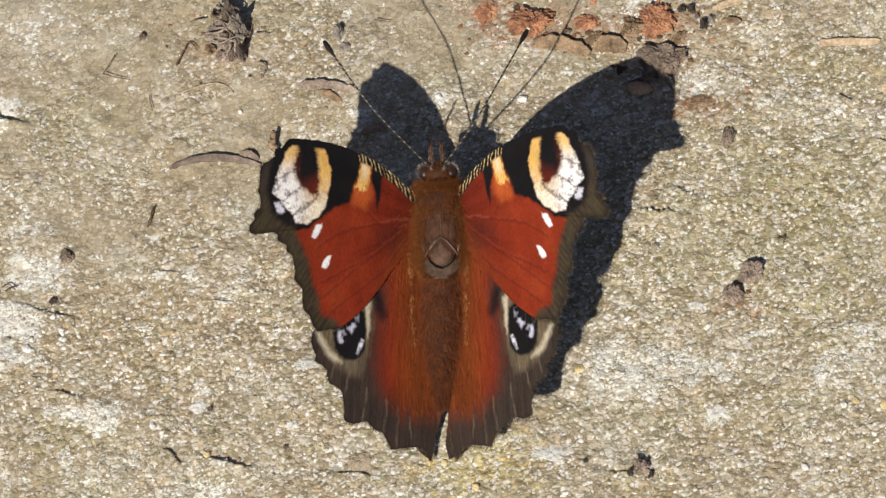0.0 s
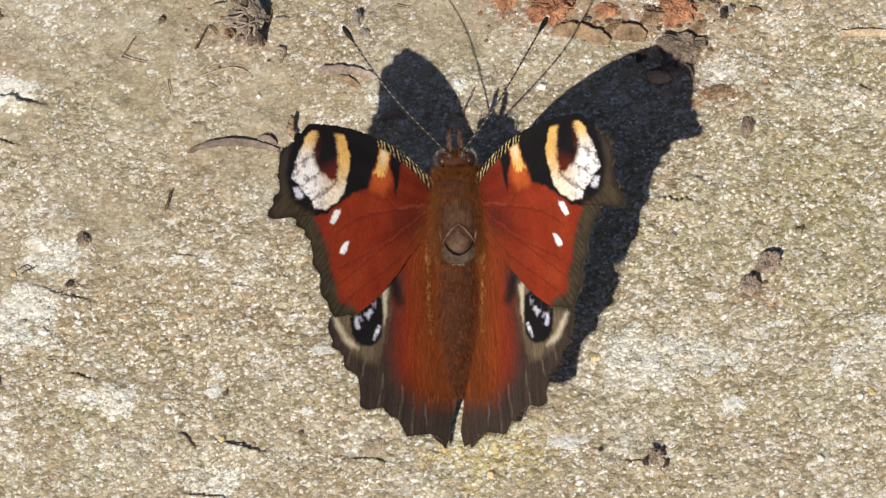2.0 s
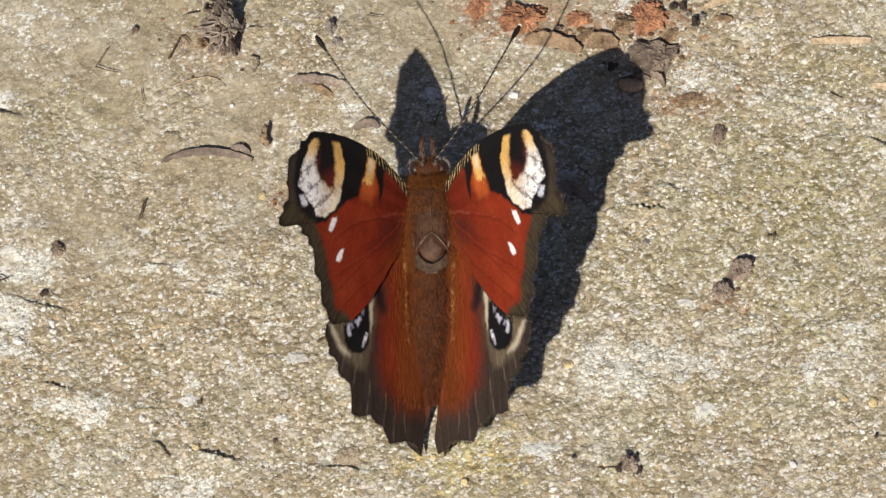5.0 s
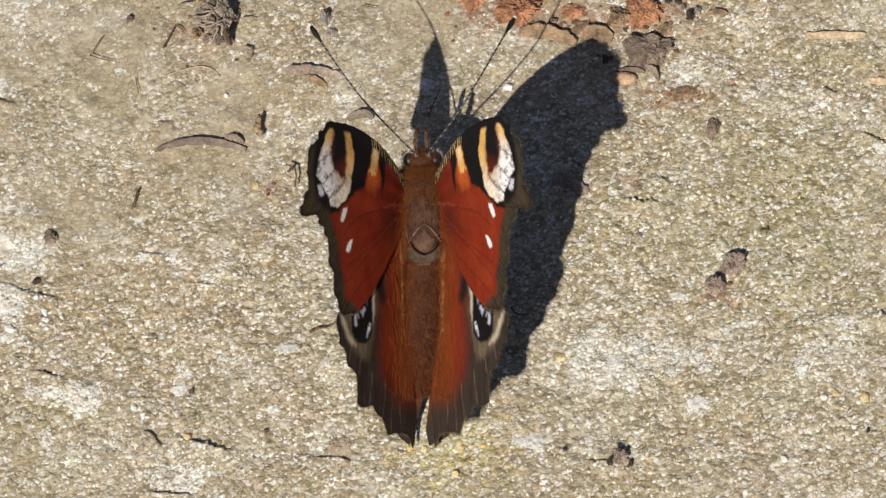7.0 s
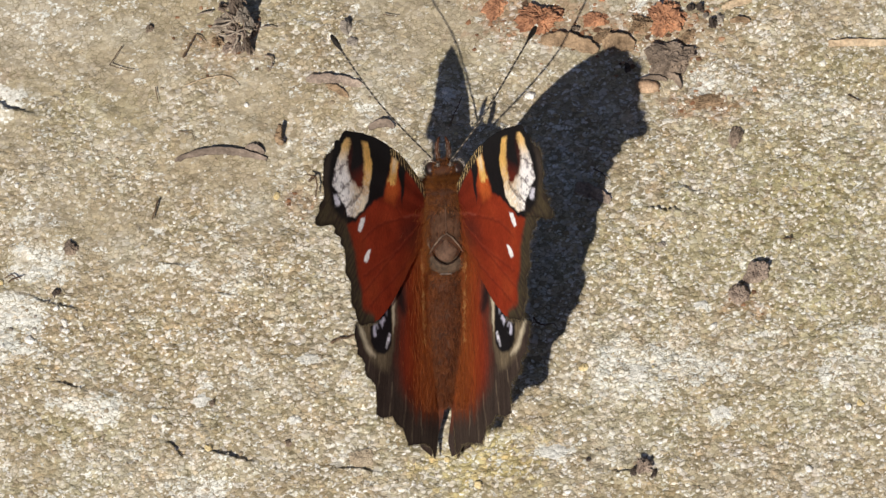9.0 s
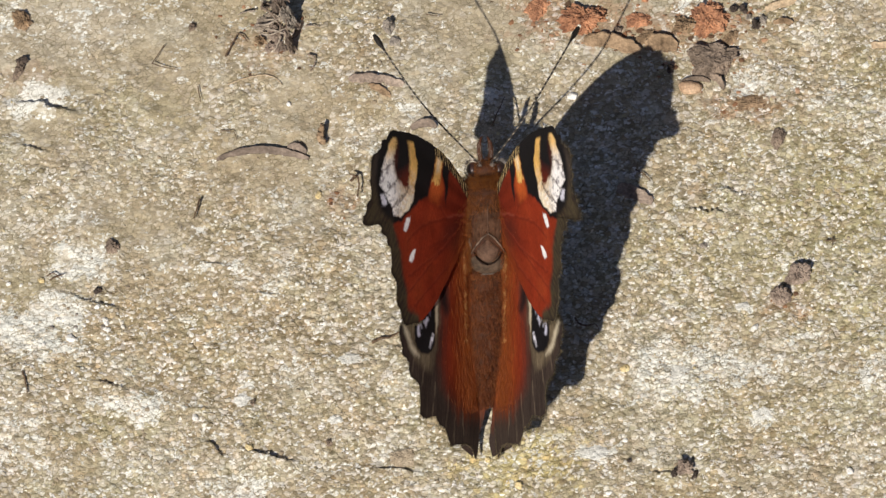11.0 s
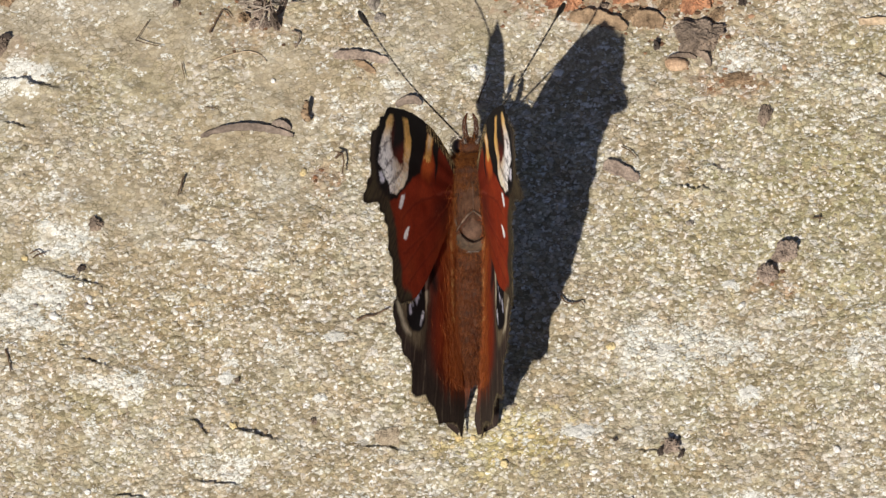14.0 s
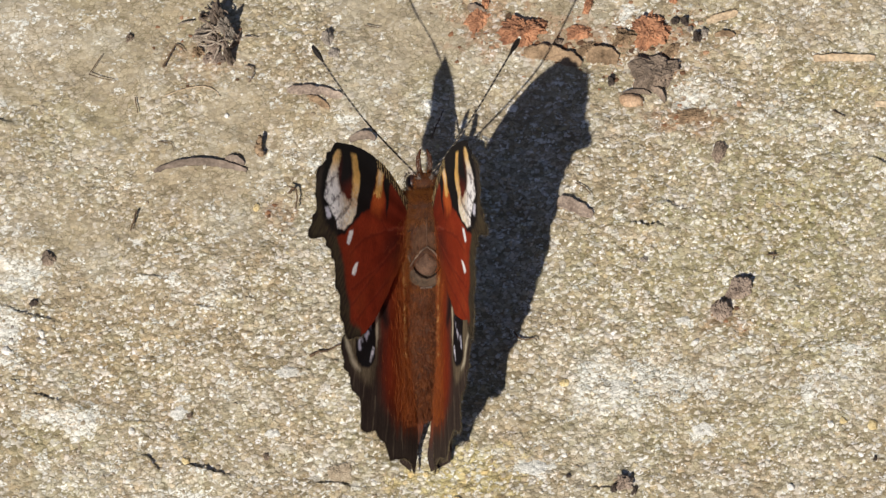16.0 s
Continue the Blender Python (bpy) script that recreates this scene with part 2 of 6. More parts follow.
# ---- the ground ----
def stone():
    """Weathered sandstone: grains of many tints, pale flecks, dark gaps between them."""
    mat, tree, bsdf = shader("weathered_stone", 0.92, 0.2)
    at = object_coords(tree)
    warp = noise_of(tree, 1500.0, 2, 0.6, at)
    shift = tree.nodes.new("ShaderNodeVectorMath")
    shift.operation = "MULTIPLY_ADD"
    tree.links.new(warp.outputs["Color"], shift.inputs[0])
    shift.inputs[1].default_value = (0.0006, 0.0006, 0.0)
    tree.links.new(at, shift.inputs[2])
    flat = tree.nodes.new("ShaderNodeMapping")
    flat.inputs["Scale"].default_value = (0.9, 1.25, 1.0)
    flat.inputs["Rotation"].default_value = (0, 0, radians(-4))
    tree.links.new(shift.outputs[0], flat.inputs["Vector"])

    def cells(scale):
        v = node(tree, "ShaderNodeTexVoronoi", Scale=scale)
        tree.links.new(flat.outputs[0], v.inputs["Vector"])
        pick = tree.nodes.new("ShaderNodeSeparateColor")
        tree.links.new(v.outputs["Color"], pick.inputs[0])
        return v.outputs["Distance"], pick.outputs[0], pick.outputs[1]

    d1, a1, b1 = cells(1600.0)
    d2, a2, b2 = cells(2850.0)
    attr = tree.nodes.new("ShaderNodeAttribute")
    attr.attribute_name = "tone"
    patch = noise_of(tree, 240.0, 4, 0.65, at)
    col = mix(tree, attr.outputs["Color"], ramp(tree, a1, ((0.0, (0.58, 0.55, 0.47)), (0.35, (0.9, 0.89, 0.84)), (0.8, (1.2, 1.19, 1.16)))), 0.95, "MULTIPLY")
    col = mix(tree, col, ramp(tree, a2, ((0.0, (0.45, 0.42, 0.36)), (0.24, (0.86, 0.85, 0.82)), (0.85, (1.18, 1.18, 1.17)))), 0.6, "MULTIPLY")
    fleck = mix(tree, ramp(tree, b1, ((0.76, (0.0,)), (0.81, (0.6,)))), ramp(tree, patch.outputs["Fac"], ((0.4, (0.08,)), (0.6, (1.0,)))), 1.0, "MULTIPLY")
    col = mix(tree, col, (0.78, 0.73, 0.63), fleck)
    patch2 = noise_of(tree, 420.0, 4, 0.65, flat.outputs[0])
    fleck2 = mix(tree, ramp(tree, b2, ((0.85, (0.0,)), (0.88, (0.9,)))), ramp(tree, patch2.outputs["Fac"], ((0.38, (0.1,)), (0.58, (1.0,)))), 1.0, "MULTIPLY")
    col = mix(tree, col, (0.9, 0.87, 0.8), fleck2)
    # each grain leans to ochre, olive or cool grey; broad drifts of the same tints
    col = mix(tree, col, ramp(tree, b1, ((0.0, (1.1, 0.96, 0.78)), (0.25, (1.0, 1.0, 1.02)), (0.55, (0.98, 1.0, 0.97)), (0.95, (0.97, 1.0, 1.14)))), 0.5, "MULTIPLY")
    drift = noise_of(tree, 330.0, 3, 0.6, at)
    col = mix(tree, col, ramp(tree, drift.outputs["Fac"], ((0.3, (0.95, 0.97, 0.9)), (0.5, (1.0, 1.0, 1.03)), (0.7, (1.07, 1.0, 0.97)))), 0.8, "MULTIPLY")
    worn = tree.nodes.new("ShaderNodeAttribute")
    worn.attribute_name = "worn"
    calm = mix(tree, attr.outputs["Color"], ramp(tree, a1, ((0.0, (0.8, 0.78, 0.75)), (1.0, (1.12, 1.11, 1.08)))), 0.8, "MULTIPLY")
    col = mix(tree, col, calm, worn.outputs["Fac"])
    # thin grey-white lichen crust with crisp, lobed edges
    crust = tree.nodes.new("ShaderNodeAttribute")
    crust.attribute_name = "crust"
    lobes = noise_of(tree, 380.0, 6, 0.7, flat.outputs[0])
    sum_ = tree.nodes.new("ShaderNodeMath")
    sum_.operation = "MULTIPLY_ADD"
    tree.links.new(crust.outputs["Fac"], sum_.inputs[0])
    sum_.inputs[1].default_value = 0.23
    tree.links.new(lobes.outputs["Fac"], sum_.inputs[2])
    skin = mix(tree, ramp(tree, a2, ((0.0, (0.58, 0.57, 0.53)), (0.5, (0.74, 0.73, 0.69)), (1.0, (0.82, 0.81, 0.77)))), ramp(tree, patch.outputs["Fac"], ((0.35, (0.88, 0.9, 0.88)), (0.65, (1.08, 1.06, 1.02)))), 0.8, "MULTIPLY")
    broken = tree.nodes.new("ShaderNodeMath")
    broken.operation = "MULTIPLY_ADD"
    tree.links.new(b2, broken.inputs[0])
    broken.inputs[1].default_value = 0.16
    tree.links.new(sum_.outputs[0], broken.inputs[2])
    cover = ramp(tree, broken.outputs[0], ((0.7, (0.0,)), (0.73, (0.9,))))
    col = mix(tree, col, skin, cover)
    # thin dark cracks between some of the chips
    seam = node(tree, "ShaderNodeTexVoronoi", Scale=1600.0)
    seam.feature = "DISTANCE_TO_EDGE"
    tree.links.new(flat.outputs[0], seam.inputs["Vector"])
    some = noise_of(tree, 520.0, 3, 0.6, flat.outputs[0])
    gap = mix(tree, ramp(tree, seam.outputs["Distance"], ((0.025, (1.0,)), (0.085, (0.0,)))), ramp(tree, some.outputs["Fac"], ((0.38, (0.1,)), (0.56, (0.75,)))), 1.0, "MULTIPLY")
    col = mix(tree, col, (0.17, 0.14, 0.075), gap)
    grit = noise_of(tree, 5200.0, 3, 0.7, at)
    col = mix(tree, col, ramp(tree, grit.outputs["Fac"], ((0.32, (0.6,)), (0.66, (1.25,)))), 0.4, "MULTIPLY")
    tree.links.new(col, bsdf.inputs["Base Color"])
    add = tree.nodes.new("ShaderNodeMath")
    add.operation = "MULTIPLY_ADD"
    tree.links.new(d2, add.inputs[0])
    add.inputs[1].default_value = -0.4
    sub = tree.nodes.new("ShaderNodeMath")
    sub.operation = "MULTIPLY_ADD"
    tree.links.new(d1, sub.inputs[0])
    sub.inputs[1].default_value = -1.0
    tree.links.new(a1, sub.inputs[2])
    tree.links.new(sub.outputs[0], add.inputs[2])
    depth = tree.nodes.new("ShaderNodeMath")
    depth.operation = "MULTIPLY_ADD"
    tree.links.new(worn.outputs["Fac"], depth.inputs[0])
    depth.inputs[1].default_value, depth.inputs[2].default_value = -0.6, 0.85
    soft_edge = node(tree, "ShaderNodeBump", Distance=0.00016)
    tree.links.new(depth.outputs[0], soft_edge.inputs["Strength"])
    tree.links.new(add.outputs[0], soft_edge.inputs["Height"])
    tree.links.new(soft_edge.outputs[0], bsdf.inputs["Normal"])
    return mat


def axis(lo, hi, step, reach):
    core = list(np.arange(lo, hi + step / 2, step))
    up, down = [], []
    for ends, at, way in ((up, hi, 1), (down, lo, -1)):
        d = step
        while abs(at) < reach:
            d *= 1.35
            at += way * d
            ends.append(at)
    return np.array(down[::-1] + core + up)


# Low ledges whose far side drops off and lies in shade: height, then the line of the edge, in millimetres.
LEDGES = [
    (0.6, [(-47.6, -12.4), (-46.5, -12.9), (-45.8, -13.1)]),
    (0.1, [(-39.4, -15.0), (-38.1, -15.5), (-37.5, -15.6)]),
    (0.2, [(-36.5, -16.3), (-35.3, -16.5), (-34.0, -16.4)]),
    (0.75, [(-33.8, -21.1), (-32.9, -22.5)]),
    (0.5, [(-28.4, -22.6), (-27.3, -23.1)]),
    (0.8, [(-26.6, -22.9), (-26.1, -23.6), (-24.9, -23.7)]),
    (0.7, [(-12.1, -25.6), (-9.9, -25.7)]),
    (0.55, [(-32.6, -29.1), (-31.0, -29.5), (-29.3, -29.4)]),
    (0.6, [(-42.9, -30.5), (-40.9, -30.6)]),
    (0.45, [(20.8, -27.6), (22.6, -27.7)]),
    (0.4, [(19.8, -33.9), (20.7, -34.7)]),
    (0.4, [(26.0, 6.9), (27.1, 6.6), (28.0, 6.9)]),
    (0.6, [(55.0, 14.3), (56.7, 13.2)]),
    (0.7, [(56.8, -10.1), (57.9, -10.9), (58.9, -10.7)]),
    (0.5, [(-59.0, 26.3), (-56.5, 25.9)]),
    (0.7, [(-56.5, 25.9), (-55.4, 25.2), (-54.3, 25.1)]),
    (0.6, [(-57.9, 19.9), (-56.8, 19.5)]),
    (0.4, [(-51.7, -0.4), (-50.4, -1.2)]),
    (0.45, [(-48.2, -1.8), (-47.2, -2.1)]),
    (0.3, [(-50.7, -10.3), (-49.7, -10.6)]),
    (0.35, [(-62.5, -15.0), (-61.1, -15.1)]),
    (0.35, [(-64.8, -10.6), (-63.6, -11.0)]),
    (0.4, [(25.5, 7.3), (26.7, 6.7), (27.9, 6.9)]),
    (0.35, [(-34.9, 2.9), (-33.9, 2.9)]),
    (0.3, [(-28.7, -1.5), (-26.4, -1.7)]),
    (0.35, [(29.4, 9.8), (30.4, 9.3)]),
    (0.35, [(-55.9, 25.1), (-54.3, 24.8)]),
]
# Tinted patches: place, half width and half depth, colour, strength.
CHALK = (0.84, 0.82, 0.77)
PALE, GREY, YELLOW_LICHEN, TAN, GREEN, RUSTY = (0.62, 0.58, 0.51), (0.52, 0.5, 0.46), (0.53, 0.45, 0.22), (0.38, 0.305, 0.2), (0.34, 0.31, 0.17), (0.36, 0.23, 0.15)
PATCHES = [
    ((-57.3, -3.5), 6.0, 2.6, CHALK, 0.9), ((-55.8, -7.0), 4.5, 1.8, CHALK, 0.85), ((-56.7, 26.6), 4.0, 2.2, CHALK, 0.95), ((-43.6, -15.1), 3.6, 1.8, PALE, 0.7),
    ((-52.4, 5.3), 3.0, 2.0, PALE, 0.6), ((-52.2, 9.5), 3.0, 1.4, PALE, 0.6), ((-63.9, 36.3), 2.4, 1.6, PALE, 0.7), ((-61.6, -19.5), 7.0, 4.0, PALE, 0.5),
    ((-50.5, 4.1), 4.5, 2.0, CHALK, 0.6), ((-52.1, -2.7), 3.5, 2.6, CHALK, 0.7), ((-45.9, -14.5), 4.0, 1.6, CHALK, 0.7), ((-42.0, -15.9), 3.4, 2.4, CHALK, 0.7),
    ((-33.2, 2.4), 2.8, 0.9, GREY, 0.9), ((-27.0, 0.2), 4.0, 2.0, PALE, 0.45), ((-23.3, -11.5), 2.6, 1.4, PALE, 0.6), ((-29.0, -13.4), 1.5, 1.2, GREY, 0.7), ((-53.2, 36.9), 9.0, 5.0, PALE, 0.35),
    ((-30.4, -27.7), 3.2, 2.4, PALE, 0.8), ((-11.9, -23.8), 1.6, 2.4, GREY, 0.5), ((13.5, -24.8), 2.4, 1.1, CHALK, 0.95), ((36.7, -35.4), 8.0, 1.6, CHALK, 0.8),
    ((51.8, -35.4), 4.0, 1.6, PALE, 0.7), ((25.0, -36.6), 3.5, 1.6, CHALK, 0.8), ((6.3, -35.2), 3.0, 2.0, PALE, 0.5), ((-46.7, -32.4), 6.0, 2.0, PALE, 0.4),
    ((25.7, -14.0), 10.0, 4.0, CHALK, 0.55), ((21.5, -16.0), 4.0, 2.4, PALE, 0.5), ((38.9, -11.2), 5.0, 3.0, PALE, 0.4), ((47.9, -15.5), 3.0, 3.6, PALE, 0.6),
    ((33.6, -21.0), 2.0, 1.2, PALE, 0.8), ((31.3, -6.0), 1.6, 0.9, PALE, 0.8), ((51.4, -11.3), 3.0, 2.6, PALE, 0.5), ((43.6, 20.5), 6.0, 3.4, PALE, 0.4),
    ((50.7, -15.0), 3.0, 1.2, PALE, 0.6), ((45.0, 21.9), 5.0, 1.6, PALE, 0.4), ((32.7, 25.1), 2.6, 2.0, PALE, 0.6), ((32.3, 24.3), 3.0, 1.8, PALE, 0.7),
    ((57.5, 10.5), 3.0, 1.8, PALE, 0.6), ((-9.4, 21.2), 3.0, 1.6, PALE, 0.5), ((-15.8, 18.6), 4.0, 2.0, PALE, 0.4), ((-0.7, 23.9), 1.6, 1.4, PALE, 0.9), ((24.5, 35.0), 2.2, 2.2, PALE, 0.6),
    ((5.2, -25.6), 8.0, 3.6, YELLOW_LICHEN, 0.75), ((24.9, -30.3), 3.0, 1.8, TAN, 0.7), ((-41.1, -2.7), 14.0, 6.0, TAN, 0.45), ((-31.8, -7.9), 14.0, 7.0, TAN, 0.5),
    ((-34.2, 14.5), 14.0, 4.0, TAN, 0.5), ((-32.2, 24.4), 14.0, 6.0, TAN, 0.35), ((-21.5, 27.5), 9.0, 8.0, TAN, 0.4), ((31.2, -17.4), 5.0, 2.4, TAN, 0.5),
    ((36.3, 1.1), 16.0, 9.0, GREEN, 0.45), ((50.4, 8.5), 9.0, 8.0, GREEN, 0.4), ((48.7, -8.8), 10.0, 5.0, GREEN, 0.45), ((40.2, -20.3), 12.0, 5.0, GREEN, 0.3),
    ((38.6, 13.9), 10.0, 6.0, GREEN, 0.4), ((-44.4, -18.4), 7.0, 2.4, GREEN, 0.4), ((50.6, 23.8), 8.0, 4.0, GREEN, 0.35), ((-45.1, 24.2), 9.0, 3.4, GREEN, 0.3),
    ((18.4, 32.7), 12.0, 3.0, RUSTY, 0.55), ((6.4, 35.8), 4.0, 3.0, RUSTY, 0.6), ((29.0, 31.2), 6.0, 4.0, RUSTY, 0.4), ((-28.5, 32.7), 4.0, 3.0, RUSTY, 0.35),
    ((36.9, -6.1), 2.4, 1.6, RUSTY, 0.5), ((32.0, 21.2), 4.2, 1.6, RUSTY, 0.7), ((-59.3, 29.1), 4.0, 2.6, RUSTY, 0.35), ((-18.1, 10.4), 2.4, 1.6, RUSTY, 0.5),
    ((57.8, 1.8), 4.0, 2.4, TAN, 0.5), ((16.8, 9.4), 2.0, 1.4, RUSTY, 0.3),
]
SHADE_WAY = Vector((-SUN.x, -SUN.y)).normalized()


def wear(x, y):
    """How far the slab's grain is worn smooth: mostly along the far edge and towards the tan side."""
    side = np.clip((y - 0.35 * x - 8) / 24, 0, 1)
    return np.clip(0.03 + 0.62 * side + 1.3 * (lattice(x, y, 8.0, 47) - 0.5) * (0.35 + 0.65 * side), 0, 0.85)


def relief(x, y):
    """Height of the slab's face, in millimetres."""
    z = 0.9 * (lattice(x, y, 14.0, 41) - 0.5) + 0.55 * (lattice(x, y, 4.0, 42) - 0.5) + 0.3 * (lattice(x, y, 1.5, 43) - 0.5)
    z = z + (1 - 0.6 * wear(x, y)) * (0.24 * np.clip(lattice(x, y, 0.75, 44) - 0.35, 0, 1) + 0.24 * (lattice(x, y, 0.42, 45) - 0.5))
    for height, line in LEDGES:
        px, py = line[len(line) // 2]
        sel = np.where((abs(x - px) < 9) & (abs(y - py) < 9))[0]
        u, v = x[sel], y[sel]
        best, side = np.full(u.shape, 1e9), np.zeros(u.shape)
        for (ax, ay), (bx, by) in zip(line, line[1:]):
            ex, ey = bx - ax, by - ay
            k = np.clip(((u - ax) * ex + (v - ay) * ey) / (ex * ex + ey * ey), 0, 1)
            dx, dy = u - ax - k * ex, v - ay - k * ey
            d = np.hypot(dx, dy)
            closer = d < best
            best = np.where(closer, d, best)
            side = np.where(closer, dx * SHADE_WAY.x + dy * SHADE_WAY.y, side)
        near_side = height * np.exp(-best / 1.3)
        far_side = -0.55 * height * np.exp(-best / 0.35)
        z[sel] += np.where(side < 0, near_side, far_side)
    return z


def slab():
    step = 0.21
    xs, ys = axis(-72, 64, step, 60000.0), axis(-44, 50, step, 60000.0)
    x, y = [a.ravel() for a in np.meshgrid(xs, ys)]
    near = np.clip((300 - np.maximum(abs(x), abs(y))) / 200, 0, 1)
    verts = np.stack([x, y, relief(x, y) * near - 0.2], 1) * MM
    w, h = len(xs), len(ys)
    i = np.arange(w * h).reshape(h, w)
    faces = np.stack([i[:-1, :-1], i[:-1, 1:], i[1:, 1:], i[1:, :-1]], -1).reshape(-1, 4)
    tone = np.tile(np.array((0.4, 0.341, 0.25)), (len(x), 1))
    tone = over(tone, (0.375, 0.315, 0.215), np.clip((lattice(x, y, 7.0, 51) - 0.42) * 3, 0, 1) * 0.6)
    tone = over(tone, (0.48, 0.44, 0.355), np.clip((lattice(x, y, 5.0, 52) - 0.5) * 3, 0, 1) * 0.7)
    tone = over(tone, (0.35, 0.32, 0.19), np.clip((lattice(x, y, 9.0, 53) - 0.5) * 3, 0, 1) * 0.3)
    wx, wy = x + 2.6 * (lattice(x, y, 2.4, 54) - 0.5), y + 2.6 * (lattice(x, y, 2.4, 55) - 0.5)
    ragged = 0.55 * lattice(x, y, 0.9, 56) + 0.45 * lattice(x, y, 0.45, 57)
    crust = np.zeros(len(x))
    for (px, py), rx, ry, colour, strength in PATCHES:
        d = np.hypot((wx - px) / rx, (wy - py) / ry)
        if colour in (CHALK, PALE, GREY):
            crust = np.maximum(crust, np.clip((1.35 - d) * 1.5, 0, 1) * strength * (1.0 if colour == CHALK else 0.8))
            strength = strength * 0.6
        tone = over(tone, colour, np.clip((1.2 - d) * 1.7 + (ragged - 0.5) * 3.2, 0, 1) * strength)
    me = from_arrays("ground", verts, faces, tone)
    for key, values in (("crust", crust), ("worn", wear(x, y))):
        layer = me.attributes.new(key, "FLOAT", "POINT")
        layer.data.foreach_set("value", values.astype(np.float32))
    return tagged(mesh_object(me, "ground", STONE), "weathered beige sandstone slab, gritty, with pale lichen patches", "ground", kind="structure")


def height_at(x, y):
    return float(relief(np.array([x]), np.array([y]))[0]) - 0.2


def loose_grit():
    """Uncounted sand grains lying on the slab."""
    rng = np.random.default_rng(61)
    bm = bmesh.new()
    bmesh.ops.create_icosphere(bm, subdivisions=1, radius=1)
    base = np.array([v.co[:] for v in bm.verts])
    tris = np.array([[v.index for v in f.verts] for f in bm.faces if f.calc_center_median().z > -0.35])
    bm.free()
    n = 20000
    x, y = rng.uniform(-70, 62, n), rng.uniform(-42, 48, n)
    keep = rng.random(n) > 0.3 + 0.7 * wear(x, y)
    x, y = x[keep], y[keep]
    n = len(x)
    size = 0.12 + 0.22 * rng.random(n) ** 2.2
    z = relief(x, y) - 0.2
    scale = size[:, None] * np.stack([0.8 + 0.6 * rng.random(n), 0.7 + 0.4 * rng.random(n), 0.45 + 0.35 * rng.random(n)], 1)
    turn = rng.uniform(0, 2 * math.pi, n)
    lumps = base[None] * (1 + 0.3 * (rng.random((n, len(base), 1)) - 0.5)) * scale[:, None]
    c, s = np.cos(turn)[:, None], np.sin(turn)[:, None]
    px = lumps[..., 0] * c - lumps[..., 1] * s + x[:, None]
    py = lumps[..., 0] * s + lumps[..., 1] * c + y[:, None]
    pz = lumps[..., 2] + (z - 0.05 * size)[:, None]
    verts = np.stack([px, py, pz], -1).reshape(-1, 3) * MM
    faces = (tris[None] + len(base) * np.arange(n)[:, None, None]).reshape(-1, 3)
    mat, tree, bsdf = shader("sand_grains", 0.7, 0.35)
    geo = tree.nodes.new("ShaderNodeNewGeometry")
    col = ramp(tree, geo.outputs["Random Per Island"], ((0.0, (0.27, 0.21, 0.14)), (0.35, (0.41, 0.35, 0.26)), (0.65, (0.55, 0.5, 0.41)), (0.9, (0.76, 0.73, 0.66)), (1.0, (0.46, 0.38, 0.22))))
    fine = noise_of(tree, 4000.0, 3, 0.6, object_coords(tree))
    tree.links.new(mix(tree, col, ramp(tree, fine.outputs["Fac"], ((0.3, (0.7,)), (0.7, (1.15,)))), 0.7, "MULTIPLY"), bsdf.inputs["Base Color"])
    ob = mesh_object(from_arrays("sand_grains", verts, faces), "sand_grains", mat, None, "", False)
    tagged(ob, "loose pale and ochre sand grains scattered over the slab", "sand", kind="stuff")


STONE = stone()
slab()
loose_grit()

# ---- litter on the slab ----
BRICK = mottled("orange_bark", (0.17, 0.075, 0.045), (0.66, 0.33, 0.18), 480.0, 0.9, 0.0003)
BROWN = mottled("brown_bark", (0.13, 0.085, 0.05), (0.42, 0.29, 0.18), 420.0, 0.9, 0.0003)
UMBER = mottled("dark_bark", (0.1, 0.075, 0.058), (0.36, 0.275, 0.21), 500.0, 0.9, 0.0003)
PINKISH = mottled("pinkish_bark", (0.17, 0.125, 0.1), (0.46, 0.365, 0.295), 500.0, 0.9, 0.0003)
DARK = mottled("blackish_crumb", (0.03, 0.024, 0.02), (0.12, 0.09, 0.075), 600.0, 0.85, 0.0002)
HUSK = mottled("seed_husk", (0.4, 0.25, 0.15), (0.6, 0.42, 0.28), 500.0, 0.6, 0.0001)
STRAW = mottled("dry_straw", (0.36, 0.25, 0.15), (0.62, 0.49, 0.34), 350.0, 0.7, 0.0001)
TWIG = mottled("dry_stem", (0.07, 0.045, 0.03), (0.2, 0.13, 0.08), 600.0, 0.85, 0.0001)
LEAF = mottled("dead_leaf", (0.09, 0.068, 0.055), (0.3, 0.235, 0.19), 350.0, 0.85, 0.0001)
QUARTZ = mottled("white_quartz", (0.72, 0.69, 0.64), (0.88, 0.86, 0.82), 700.0, 0.45, 0.0001, 0.45)
OCHRE = mottled("ochre_pebble", (0.56, 0.42, 0.2), (0.76, 0.64, 0.38), 700.0, 0.6, 0.0001)
BUFF = mottled("buff_pebble", (0.33, 0.26, 0.18), (0.52, 0.43, 0.32), 700.0, 0.85, 0.0002)
WITHERED = mottled("withered_root", (0.17, 0.135, 0.105), (0.5, 0.42, 0.34), 600.0, 0.85, 0.0002)
SLATE = mottled("grey_pebble", (0.2, 0.17, 0.145), (0.4, 0.35, 0.3), 600.0, 0.8, 0.0002)


